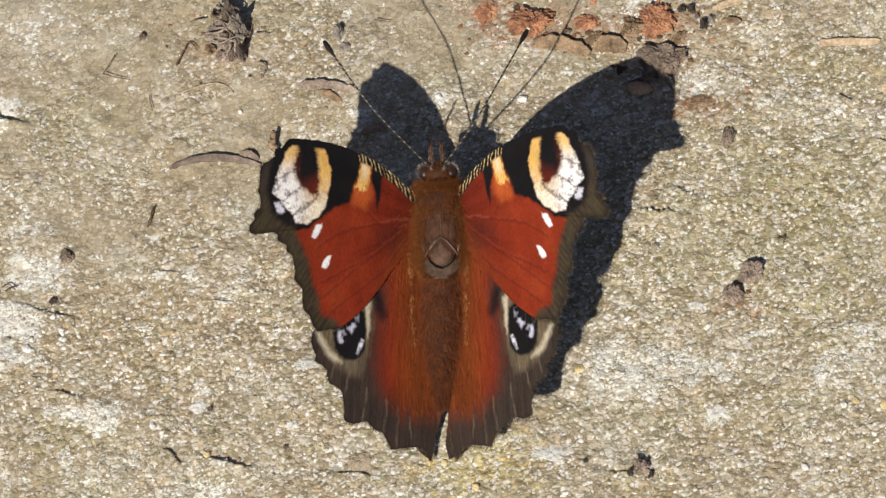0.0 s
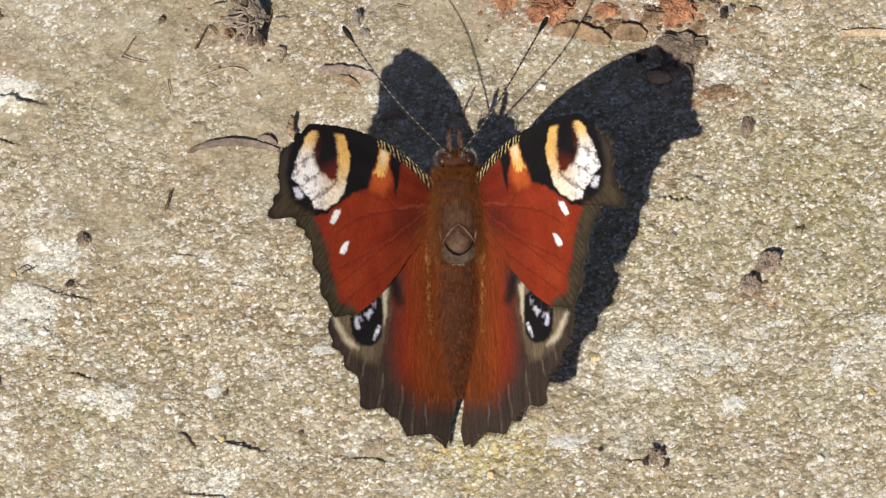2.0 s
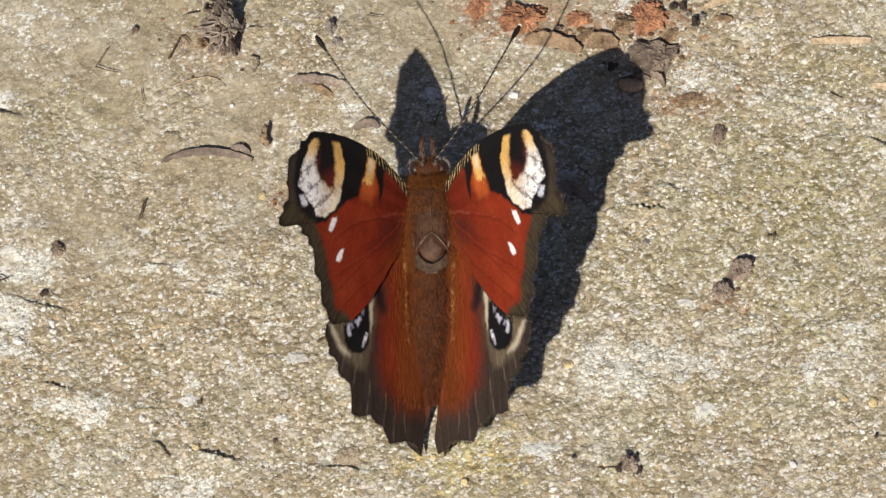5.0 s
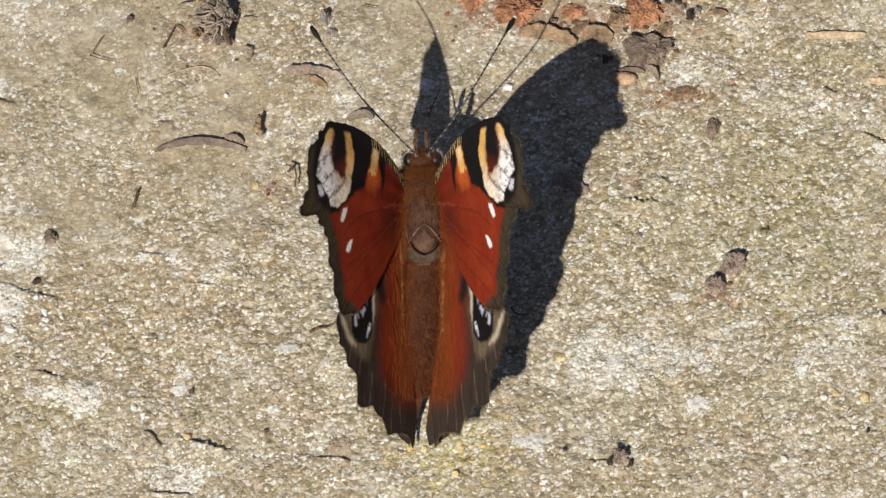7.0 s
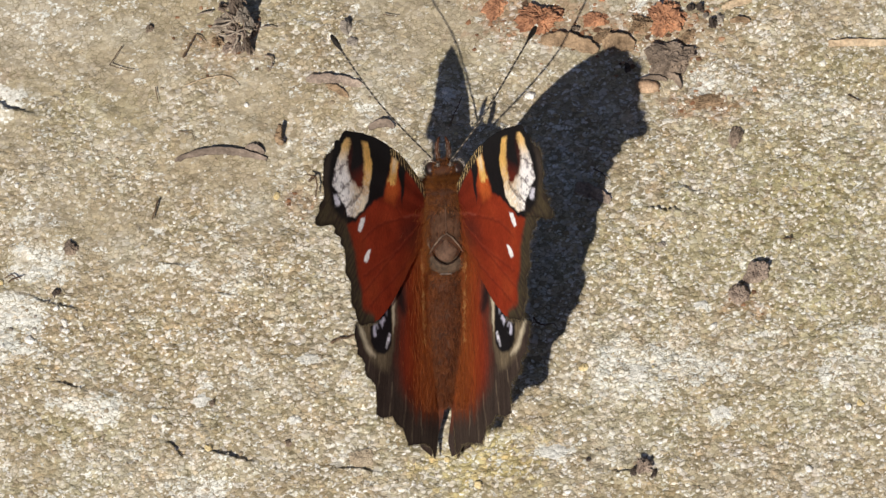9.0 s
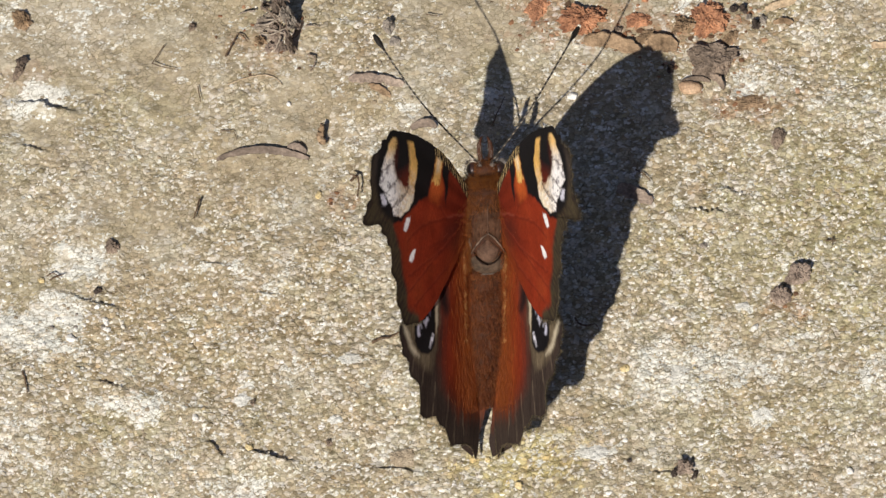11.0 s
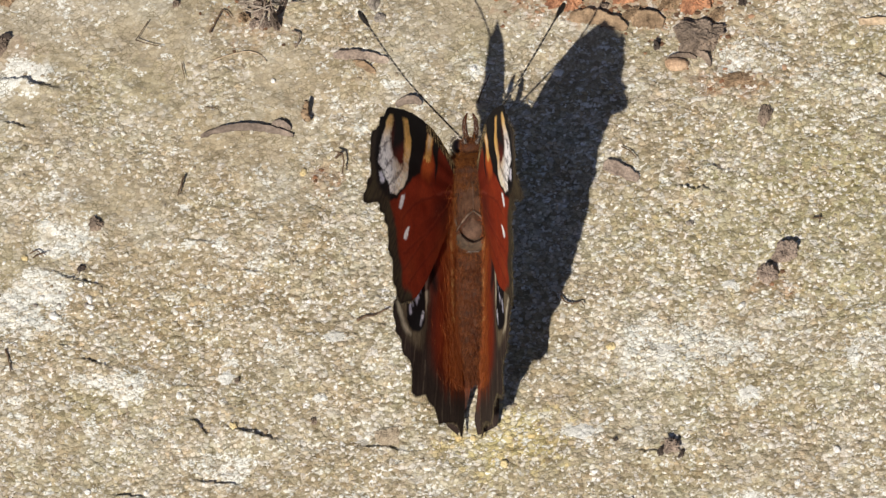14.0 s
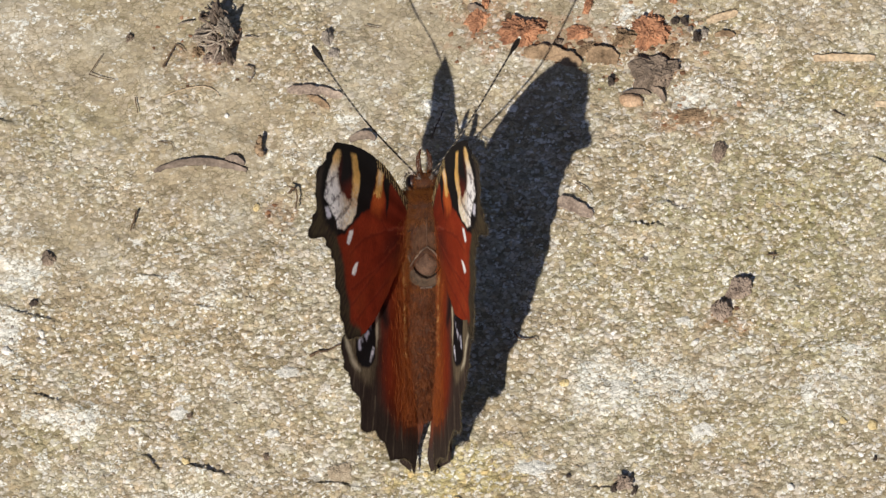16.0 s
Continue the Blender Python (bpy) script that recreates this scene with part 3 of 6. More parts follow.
def lump_bm(size, seed, rough=0.28, flat=0.35):
    """A crumbly lump: broken faces, cracks and pits, its underside flattened."""
    rng = random.Random(seed)
    bm = bmesh.new()
    bmesh.ops.create_icosphere(bm, subdivisions=5 if max(size) > 1.2 else 4, radius=1)
    off = Vector((rng.uniform(0, 50), rng.uniform(0, 50), rng.uniform(0, 50)))
    cuts = [(Vector((rng.gauss(0, 1), rng.gauss(0, 1), abs(rng.gauss(0, 0.8)))).normalized(), rng.uniform(0.62, 0.88)) for _ in range(9)]
    crisp = min(1.0, rough / 0.2)
    for v in bm.verts:
        p = v.co.copy()
        for c, at in cuts:
            over_by = p.dot(c) - at
            if over_by > 0:
                p -= c * over_by * 0.9 * crisp
        near, far = noise.voronoi(p * 2.3 + off)[0][:2]
        fine_near, fine_far = noise.voronoi(p * 6.0 + off)[0][:2]
        k = 1 + rough * (1.3 * noise.noise(p * 1.4 + off) + 0.8 * noise.noise(p * 4.0 + off) + 0.5 * noise.noise(p * 11 + off))
        k -= rough * (0.55 * max(0.0, 0.16 - (far - near)) / 0.16 + 0.2 * max(0.0, 0.16 - (fine_far - fine_near)) / 0.16)
        p *= k
        if p.z < -flat:
            p.z = -flat + (p.z + flat) * 0.15
        v.co = Vector((p.x * size[0], p.y * size[1], p.z * size[2])) * MM
    return bm


def crumb(name, at, size, material, seed, label, category, turn=0.0, group="", rough=0.28, sink=0.3, parent=None):
    ob = part(name, lump_bm(size, seed, rough), material, parent, "", rough < 0.2)
    here = pose(at[0] * MM, at[1] * MM, (height_at(*at) + size[2] * sink) * MM, 0, 0, turn)
    ob.matrix_basis = here
    if parent is None:
        tagged(ob, label, category, group)
    elif label:
        tagged(ob, label)
    return ob


def stem(name, points, radius, material, label, category, lift=0.0, parent=None, seed=0, group=""):
    """A thin bent stem; points carry (x, y) or (x, y, height over the slab)."""
    rng = random.Random(seed + len(points) * 7)
    n = 8 * (len(points) - 1) + 1
    path, radii = [], []
    for k, s in enumerate(smooth_stations([(p[0], p[1], p[2] if len(p) > 2 else lift, 0) for p in points], n)):
        z = max(height_at(s[0], s[1]) * 0.6 + 0.1, -0.05) + s[2] + radius
        path.append(Vector((s[0] + rng.gauss(0, radius * 0.2), s[1] + rng.gauss(0, radius * 0.2), z)) * MM)
        radii.append(radius * MM * (1 - 0.55 * k / n) * rng.uniform(0.85, 1.15))
    bm = bmesh.new()
    tube(bm, path, radii, 7)
    ob = part(name, bm, material, parent)
    if parent is None:
        tagged(ob, label, category, group)
    elif label:
        tagged(ob, label)
    return ob


def flake(name, points, width, lift, material, label, category, seed=0, thick=0.14, curl=0.5, group="", point_ends=True):
    """A thin curled strip of bark or leaf, one long edge on the slab, the other raised."""
    rng = random.Random(seed)
    n, m = 26, 8
    line = smooth_stations([(p[0], p[1], 0, 0) for p in points], n)
    grid = []
    for i, s in enumerate(line):
        a, b = line[max(i - 1, 0)], line[min(i + 1, n - 1)]
        along = Vector((b[0] - a[0], b[1] - a[1], 0)).normalized()
        across = Vector((-along.y, along.x, 0))
        if across.y < 0:
            across = -across
        t = i / (n - 1)
        taper = (math.sin(math.pi * min(max(t, 0.03), 0.97)) ** 0.35) if point_ends else 1.0
        w = width * taper * rng.uniform(0.9, 1.1)
        rag = [0.17 * width * taper * (noise.noise(Vector((i * 0.55, 3.7 * e, seed * 1.9))) + 0.5 * noise.noise(Vector((i * 1.4, 9.1 * e, seed)))) for e in (1, 2)] if point_ends else [0.0, 0.0]
        z0 = height_at(s[0], s[1]) * 0.5
        row = []
        for j in range(m + 1):
            q = j / m - 0.5
            p = Vector((s[0], s[1], 0)) + across * (q * w + rag[0] * (0.5 - q) + rag[1] * (0.5 + q))
            up = lift * (0.35 + 0.65 * math.sin(math.pi * t)) * ((q + 0.5) ** (1 + curl)) + 0.2 * noise.noise(Vector((p.x * 1.6, p.y * 1.6, seed))) + 0.13 * noise.noise(Vector((p.x, p.y, seed)) * 4.5)
            row.append(Vector((p.x, p.y, z0 + 0.12 + up)) * MM)
        grid.append(row)
    bm = bmesh.new()
    top = [[bm.verts.new(p) for p in row] for row in grid]
    low = [[bm.verts.new(p - Vector((0, 0, thick * MM))) for p in row] for row in grid]
    for i in range(n - 1):
        for j in range(m):
            bm.faces.new((top[i][j], top[i + 1][j], top[i + 1][j + 1], top[i][j + 1]))
            bm.faces.new((low[i][j], low[i][j + 1], low[i + 1][j + 1], low[i + 1][j]))
        bm.faces.new((top[i][0], low[i][0], low[i + 1][0], top[i + 1][0]))
        bm.faces.new((top[i][m], top[i + 1][m], low[i + 1][m], low[i][m]))
    for j in range(m):
        bm.faces.new((top[0][j], top[0][j + 1], low[0][j + 1], low[0][j]))
        bm.faces.new((top[-1][j], low[-1][j], low[-1][j + 1], top[-1][j + 1]))
    bmesh.ops.recalc_face_normals(bm, faces=bm.faces)
    return tagged(part(name, bm, material), label, category, group)


# crumbs of bark along the far edge
ORANGE = "crumbly orange-brown bark fragment lying on the stone"
CRUMBS = "bark crumbs"
for k, (at, size, mat, turn, label) in enumerate([
    ((11.4, 33.9), (2.9, 2.2, 2.2), BRICK, 10, "large crumbly orange bark fragment casting a deep shadow"),
    ((5.7, 35.7), (1.8, 1.4, 0.6), BRICK, 60, ORANGE),
    ((26.9, 33.0), (2.3, 2.5, 1.2), BRICK, -10, ORANGE),
    ((18.3, 33.3), (1.6, 0.9, 0.5), BRICK, 5, ORANGE),
    ((6.5, 38.1), (0.5, 0.9, 0.6), BRICK, 5, ORANGE),
    ((29.9, 37.2), (0.7, 0.6, 0.6), BRICK, 5, ORANGE),
    ((19.3, 36.9), (0.6, 1.3, 0.6), BRICK, -25, ORANGE),
    ((23.7, 32.3), (1.4, 1.3, 1.2), BROWN, 20, "rounded brown bark crumb among orange fragments"),
    ((19.2, 31.2), (1.4, 0.9, 0.5), BROWN, 20, "small brown bark crumb"),
    ((29.7, 30.2), (1.4, 0.8, 0.5), BROWN, 40, "small brown bark crumb"),
    ((28.0, 27.4), (3.4, 2.8, 1.5), UMBER, -12, "broad grey-brown lump of earthy bark"),
    ((22.2, 26.5), (0.6, 0.6, 0.9), DARK, 0, "small blackish earth crumb"),
    ((31.3, 34.0), (0.5, 0.6, 1.0), DARK, 0, "small blackish earth crumb"),
    ((32.9, 31.8), (0.6, 0.6, 1.1), DARK, 30, "small blackish earth crumb"),
    ((32.0, 32.9), (0.5, 0.4, 0.8), SLATE, 30, "small grey grit crumb"),
    ((30.1, 34.2), (0.5, 0.5, 0.9), DARK, 10, "small blackish earth crumb"),
    ((33.8, 32.4), (0.6, 0.5, 0.6), SLATE, 10, "small grey grit crumb"),
    ((17.6, 38.0), (0.9, 0.6, 0.6), SLATE, 10, "small grey grit crumb"),
    ((15.6, 32.2), (0.6, 0.5, 0.6), UMBER, 0, "small umber bark crumb"),
    ((32.0, 21.2), (2.6, 1.1, 0.3), BROWN, 6, "flat reddish-brown bark scrap pressed to the stone"),
    ((58.4, -7.0), (0.9, 1.4, 0.6), PINKISH, 6, "flat pinkish crumb of bark"),
    ((-59.5, 37.6), (1.2, 1.4, 0.9), BROWN, 30, "brown bark fragment on the stone"),
]):
    crumb("bark_crumb", at, size, mat, 100 + k, label, "bark crumb", turn, CRUMBS, 0.24 if max(size) > 3 else 0.36, 0.14)

crumb("seed_husk", (24.7, 23.7), (1.6, 0.9, 0.8), HUSK, 140, "smooth tan oval seed husk", "seed", -4, "", 0.06, 0.45)
crumb("seed_husk", (35.6, 16.3), (0.85, 1.7, 0.75), UMBER, 141, "ridged grey-brown oval seed husk", "seed", -12, "", 0.22, 0.4)

# two stuck crumbs, and others standing alone on the bare stone
EARTH = "earth crumbs"
crumb("earth_crumb", (38.2, -2.5), (1.7, 1.35, 2.0), PINKISH, 151, "pinkish-grey lump of dried earth beside a smaller one", "earth crumb", 15, EARTH, 0.22)
crumb("earth_crumb", (36.1, -5.2), (1.35, 1.2, 1.8), PINKISH, 152, "smaller pinkish lump of dried earth", "earth crumb", -20, EARTH, 0.22)
crumb("earth_crumb", (24.5, -27.4), (1.15, 1.0, 1.5), PINKISH, 153, "pinkish-brown ragged lump of dried earth", "earth crumb", 40, EARTH, 0.32)
crumb("earth_crumb", (23.3, -28.1), (0.4, 0.6, 0.7), DARK, 154, "tiny dark earth crumb", "earth crumb", -30, EARTH, 0.4)
crumb("earth_crumb", (25.8, -28.3), (0.35, 0.6, 0.6), DARK, 155, "tiny dark earth crumb", "earth crumb", -30, EARTH, 0.4)
crumb("earth_crumb", (-47.1, 5.8), (0.95, 0.9, 0.8), UMBER, 156, "angular grey-brown earth crumb", "earth crumb", 20, EARTH, 0.3)
crumb("earth_crumb", (-48.8, 0.1), (0.5, 0.6, 0.6), DARK, 157, "tiny dark earth crumb", "earth crumb", 0, EARTH, 0.3)
crumb("earth_crumb", (-59.7, 30.7), (0.6, 1.4, 0.7), UMBER, 158, "umber crumb of dried earth", "earth crumb", -25, EARTH, 0.4)
crumb("earth_crumb", (-59.5, 31.9), (0.9, 0.4, 0.7), DARK, 159, "tiny dark earth crumb", "earth crumb", 0, EARTH, 0.4)
crumb("earth_crumb", (-66.7, 11.2), (0.6, 0.4, 0.7), DARK, 160, "tiny dark earth crumb", "earth crumb", 0, EARTH, 0.4)
crumb("earth_crumb", (-65.3, 11.4), (0.4, 0.4, 0.6), DARK, 161, "tiny dark earth crumb", "earth crumb", 0, EARTH, 0.4)
crumb("earth_crumb", (-19.3, -21.7), (0.4, 0.5, 0.5), UMBER, 162, "tiny dark earth crumb", "earth crumb", 0, EARTH, 0.4)
crumb("earth_crumb", (17.7, -26.0), (0.3, 0.3, 0.4), DARK, 163, "tiny dark earth crumb", "earth crumb", 0, EARTH, 0.4)
crumb("earth_crumb", (54.8, -25.3), (0.3, 0.35, 0.4), DARK, 164, "tiny dark earth crumb", "earth crumb", 0, EARTH, 0.4)
crumb("earth_crumb", (-37.9, 35.4), (0.6, 0.5, 0.6), UMBER, 165, "tiny umber earth crumb", "earth crumb", 30, EARTH, 0.4)
crumb("earth_crumb", (26.5, 2.3), (0.5, 0.35, 0.4), SLATE, 166, "tiny grey earth crumb", "earth crumb", -20, EARTH, 0.4)
crumb("earth_crumb", (-28.9, -15.9), (0.35, 0.5, 0.4), UMBER, 167, "tiny umber earth crumb", "earth crumb", -20, EARTH, 0.4)

PEBBLES = "pebbles"
for k, (at, r, mat, label) in enumerate([
    ((-51.9, -6.4), 0.62, QUARTZ, "bright white rounded quartz pebble"), ((-60.0, 1.5), 0.3, QUARTZ, "small white quartz grain set in the slab"), ((-54.1, 14.7), 0.34, QUARTZ, "small white quartz grain set in the slab"),
    ((49.4, -20.6), 0.42, QUARTZ, "white quartz pebble on the stone"), ((50.9, -20.2), 0.48, OCHRE, "small cream-coloured rounded pebble"), ((44.6, -28.6), 0.48, QUARTZ, "white quartz pebble on the stone"),
    ((32.9, -9.0), 0.5, QUARTZ, "white quartz pebble on the stone"), ((-35.9, -17.8), 0.42, QUARTZ, "white quartz pebble on the stone"), ((-29.2, -22.0), 0.5, OCHRE, "small ochre rounded pebble"),
    ((4.3, -28.6), 0.55, OCHRE, "small ochre-yellow rounded pebble"), ((17.0, -13.5), 0.55, OCHRE, "small cream-coloured rounded pebble"),
    ((39.8, -32.6), 0.4, QUARTZ, "white quartz pebble on the stone"), ((-21.4, 11.6), 0.5, OCHRE, "small ochre-yellow rounded pebble"), ((-65.6, -11.9), 0.34, QUARTZ, "small white quartz grain set in the slab"),
    ((-55.8, 1.7), 0.42, OCHRE, "small ochre rounded pebble"), ((17.2, -23.2), 0.3, QUARTZ, "small white quartz grain set in the slab"), ((-33.9, -1.4), 0.36, QUARTZ, "small white quartz grain set in the slab"),
    ((54.5, -21.0), 0.7, OCHRE, "tan pebble sunk in the slab"), ((-25.4, 24.1), 0.34, QUARTZ, "small white quartz grain set in the slab"), ((-0.5, 24.5), 0.4, QUARTZ, "white quartz pebble on the stone"),
    ((10.0, 23.5), 0.6, QUARTZ, "white quartz pebble on the stone"), ((-26.2, 36.9), 0.3, QUARTZ, "small white quartz grain set in the slab"), ((-47.0, -27.8), 0.32, QUARTZ, "small white quartz grain set in the slab"),
    ((-39.8, -30.2), 0.36, QUARTZ, "small white quartz grain set in the slab"), ((-47.0, -29.8), 0.4, QUARTZ, "white quartz pebble on the stone"), ((0.3, -24.9), 0.4, OCHRE, "small cream-coloured rounded pebble"),
]):
    crumb("pebble", at, (r * 1.15, r * 0.95, r * 0.8), mat, 200 + k, label, "pebble", k * 37, PEBBLES, 0.16, 0.3)
rng_pebbles = random.Random(9)
for k in range(16):
    spot = (-50.3, -5.5)
    r = rng_pebbles.uniform(0.2, 0.36)
    crumb("pebble", (spot[0] + rng_pebbles.gauss(0, 2.6), spot[1] + rng_pebbles.gauss(0, 1.6)), (r * 1.2, r, r * 0.8), QUARTZ if k % 4 else SLATE, 240 + k,
          "tiny white grain in a pale patch" if k % 4 else "tiny grey grain in a pale patch", "pebble", k * 53, PEBBLES, 0.16, 0.3)
crumb("pebble", (-13.0, 34.0), (0.85, 1.1, 1.2), SLATE, 230, "upright grey-brown pebble on stone", "pebble", 10, PEBBLES, 0.2, 0.35)
crumb("pebble", (-12.3, 31.8), (0.8, 0.7, 0.5), SLATE, 231, "flat grey-brown pebble on stone", "pebble", 10, PEBBLES, 0.2, 0.3)
crumb("pebble", (-10.0, -24.1), (1.9, 1.3, 0.6), BUFF, 232, "buff sandstone pebble half sunk in the slab", "pebble", 0, PEBBLES, 0.2, 0.1)

def lichen(at, rx, ry, seed):
    """A thin crust with a lobed edge, lying on the slab."""
    rng = random.Random(seed)
    n, m = 96, 10
    verts = []
    for j in range(m + 1):
        for i in range(n if j else 1):
            a = 2 * math.pi * i / n
            lobe = 1 + 0.34 * noise.noise(Vector((math.cos(a) * 1.5, math.sin(a) * 1.5, seed))) + 0.2 * noise.noise(Vector((math.cos(a) * 5, math.sin(a) * 5, seed)))
            k = j / m
            x, y = at[0] + rx * lobe * k * math.cos(a), at[1] + ry * lobe * k * math.sin(a)
            verts.append((x, y, height_at(x, y) + 0.13 * (1 - k ** 6) - 0.03 + 0.03 * rng.random()))
    faces = [(0, 1 + i, 1 + (i + 1) % n) for i in range(n)]
    for j in range(m - 1):
        a, b = 1 + j * n, 1 + (j + 1) * n
        faces += [(a + i, b + i, b + (i + 1) % n, a + (i + 1) % n) for i in range(n)]
    ob = mesh_object(from_arrays("lichen", np.array(verts) * MM, faces), "lichen", CRUST)
    return tagged(ob, "thin grey-white crust of lichen on the stone", "lichen", "lichen crusts")


CRUST = mottled("lichen_crust", (0.5, 0.48, 0.43), (0.76, 0.75, 0.71), 900.0, 0.9, 0.0001)
for k, (at, rx, ry) in enumerate([((13.6, -24.7), 1.7, 1.0), ((31.4, -6.0), 1.0, 0.6), ((34.0, -20.6), 1.3, 0.9), ((-16.9, -10.9), 1.6, 0.7), ((-30.3, -15.4), 1.0, 0.8), ((-18.6, -18.8), 0.9, 0.6)]):
    lichen(at, rx, ry, 500 + k)

# dead leaf and bark strips, needles, straws
flake("leaf_strip", [(-34.3, 17.0), (-31.4, 17.7), (-28.2, 17.8), (-25.0, 17.2), (-22.7, 16.5)], 0.65, 0.8, LEAF, "curled grey-brown strip of dead leaf", "leaf", 1)
flake("leaf_strip", [(-25.4, 17.8), (-24.3, 17.9), (-23.0, 17.3)], 0.8, 0.9, LEAF, "small pale curled strip of dead leaf", "leaf", 2)
flake("bark_strip", [(-10.0, 19.9), (-8.6, 20.4), (-7.4, 20.3), (-6.8, 19.9)], 0.7, 1.1, LEAF, "small ragged grey-brown flake of bark", "bark strip", 19)
flake("bark_strip", [(-17.9, 27.0), (-14.9, 26.7), (-10.9, 25.9)], 1.1, 0.85, PINKISH, "flat pinkish bark strip with a raised edge", "bark strip", 3)
flake("bark_strip", [(-15.4, 26.0), (-14.0, 25.4), (-12.6, 24.3)], 0.75, 0.5, BROWN, "small curled brown bark strip", "bark strip", 4)
flake("bark_strip", [(11.4, 30.8), (14.9, 30.4), (18.6, 28.9)], 1.7, 0.8, BROWN, "flat brown bark strip with a raised edge", "bark strip", 5)
flake("bark_strip", [(19.1, 29.7), (21.1, 30.0), (23.1, 29.4)], 2.0, 0.8, BROWN, "pinkish flat bark strip with a raised edge", "bark strip", 6)
flake("bark_strip", [(23.6, 24.7), (25.7, 24.8), (27.2, 24.4)], 0.4, 0.5, UMBER, "thin brown bark strip", "bark strip", 7)
flake("bark_strip", [(15.8, 10.4), (17.5, 9.9), (20.2, 8.4)], 1.6, 0.7, PINKISH, "tan bark strip with a raised dark edge", "bark strip", 8)
flake("bark_strip", [(4.3, 37.5), (5.3, 37.1), (6.5, 36.6)], 0.8, 0.5, UMBER, "thin umber strip of bark", "bark strip", 10)
flake("bark_strip", [(27.1, 25.1), (28.3, 24.5), (28.9, 23.3)], 0.7, 0.6, UMBER, "thin umber strip of bark", "bark strip", 11)
flake("bark_strip", [(35.0, 32.0), (36.4, 32.1), (37.5, 31.7)], 0.6, 0.5, BROWN, "thin brown bark strip", "bark strip", 12)
flake("leaf_strip", [(34.0, 33.8), (35.8, 34.4), (37.9, 34.9)], 0.9, 0.4, STRAW, "pale straw-coloured leaf strip", "leaf", 13)
flake("straw", [(47.2, 28.2), (50.7, 28.0), (54.8, 27.7)], 0.75, 0.55, STRAW, "split length of pale dry straw", "straw", 14, 0.14, 0.3, "straws", False)
flake("straw", [(54.8, 21.6), (58.0, 21.2), (62.5, 20.6)], 0.7, 0.5, STRAW, "split length of pale dry straw", "straw", 15, 0.14, 0.3, "straws", False)
stem("straw", [(57.3, 21.5), (57.4, 23.9), (57.4, 26.2)], 0.24, STRAW, "short upright-lying piece of dry straw", "straw", 0.25, None, 16, "straws")
stem("straw", [(-68.8, 34.5), (-67.0, 34.1), (-65.0, 33.6)], 0.2, STRAW, "thin piece of dry straw", "straw", 0.05, None, 17, "straws")
stem("straw", [(-33.1, 27.1), (-30.6, 27.9), (-28.4, 28.1), (-27.0, 27.5), (-26.3, 26.6)], 0.09, STRAW, "fine curved dry straw", "straw", 0.12, None, 18, "straws")

STEMS = "dry stems"
for k, (points, radius, lift) in enumerate([
    ([(-36.2, 11.5), (-36.5, 10.2), (-36.9, 8.9)], 0.14, 0.35), ([(-33.5, 30.9), (-32.8, 32.4), (-32.1, 33.9)], 0.15, 0.25), ([(-32.1, 34.0), (-31.4, 33.7), (-30.8, 32.8)], 0.1, 0.25),
    ([(-41.3, 33.0), (-42.8, 30.5)], 0.07, 0.2), ([(-42.8, 30.5), (-41.2, 29.9), (-39.4, 29.4)], 0.07, 0.2), ([(-17.2, 12.8), (-16.5, 13.5), (-16.2, 12.1), (-16.4, 10.6)], 0.16, 0.7),
    ([(-16.6, 13.3), (-17.3, 13.7)], 0.14, 0.9), ([(-14.1, -9.0), (-13.1, -8.5), (-12.0, -8.4), (-10.2, -7.6)], 0.2, 0.2), ([(10.9, -6.9), (11.4, -7.7), (12.4, -8.1), (13.4, -7.9), (13.7, -8.3)], 0.13, 0.45),
    ([(-57.6, -10.7), (-57.2, -12.2), (-56.9, -13.7)], 0.13, 0.25), ([(-55.1, 2.0), (-54.2, 2.3), (-53.3, 1.5)], 0.1, 0.4), ([(-54.7, 1.4), (-53.9, 1.8), (-52.9, 2.1)], 0.1, 0.4),
    ([(41.6, 1.9), (43.0, 1.9)], 0.1, 0.35), ([(42.5, 2.3), (42.4, 1.1)], 0.09, 0.35), ([(0.2, 19.5), (1.2, 22.2), (1.7, 23.5)], 0.1, 0.3),
    ([(-48.4, 0.2), (-47.6, -0.6), (-46.2, -0.5)], 0.05, 0.1), ([(-36.9, 27.1), (-36.5, 24.9)], 0.08, 0.15), ([(-8.4, 35.4), (-6.5, 35.0)], 0.08, 0.25), ([(-33.7, 20.8), (-32.2, 20.5), (-31.8, 19.3)], 0.06, 0.25),
    ([(49.6, 21.0), (51.1, 20.0)], 0.08, 0.15), ([(18.1, 12.7), (19.1, 12.1), (20.0, 11.0)], 0.1, 0.35), ([(9.4, -33.8), (11.1, -33.7)], 0.08, 0.2),
]):
    stem("dry_stem", points, radius, TWIG, "thin dark dry stem fragment", "stem", lift, None, k, STEMS)
stem("bark_stub", [(*(-21.0, 18.3), 0.1), (*(-21.1, 19.5), 0.5), (*(-21.0, 20.3), 1.0)], 0.5, BROWN, "short reddish stub of twig standing up", "twig", 0, None, 30)


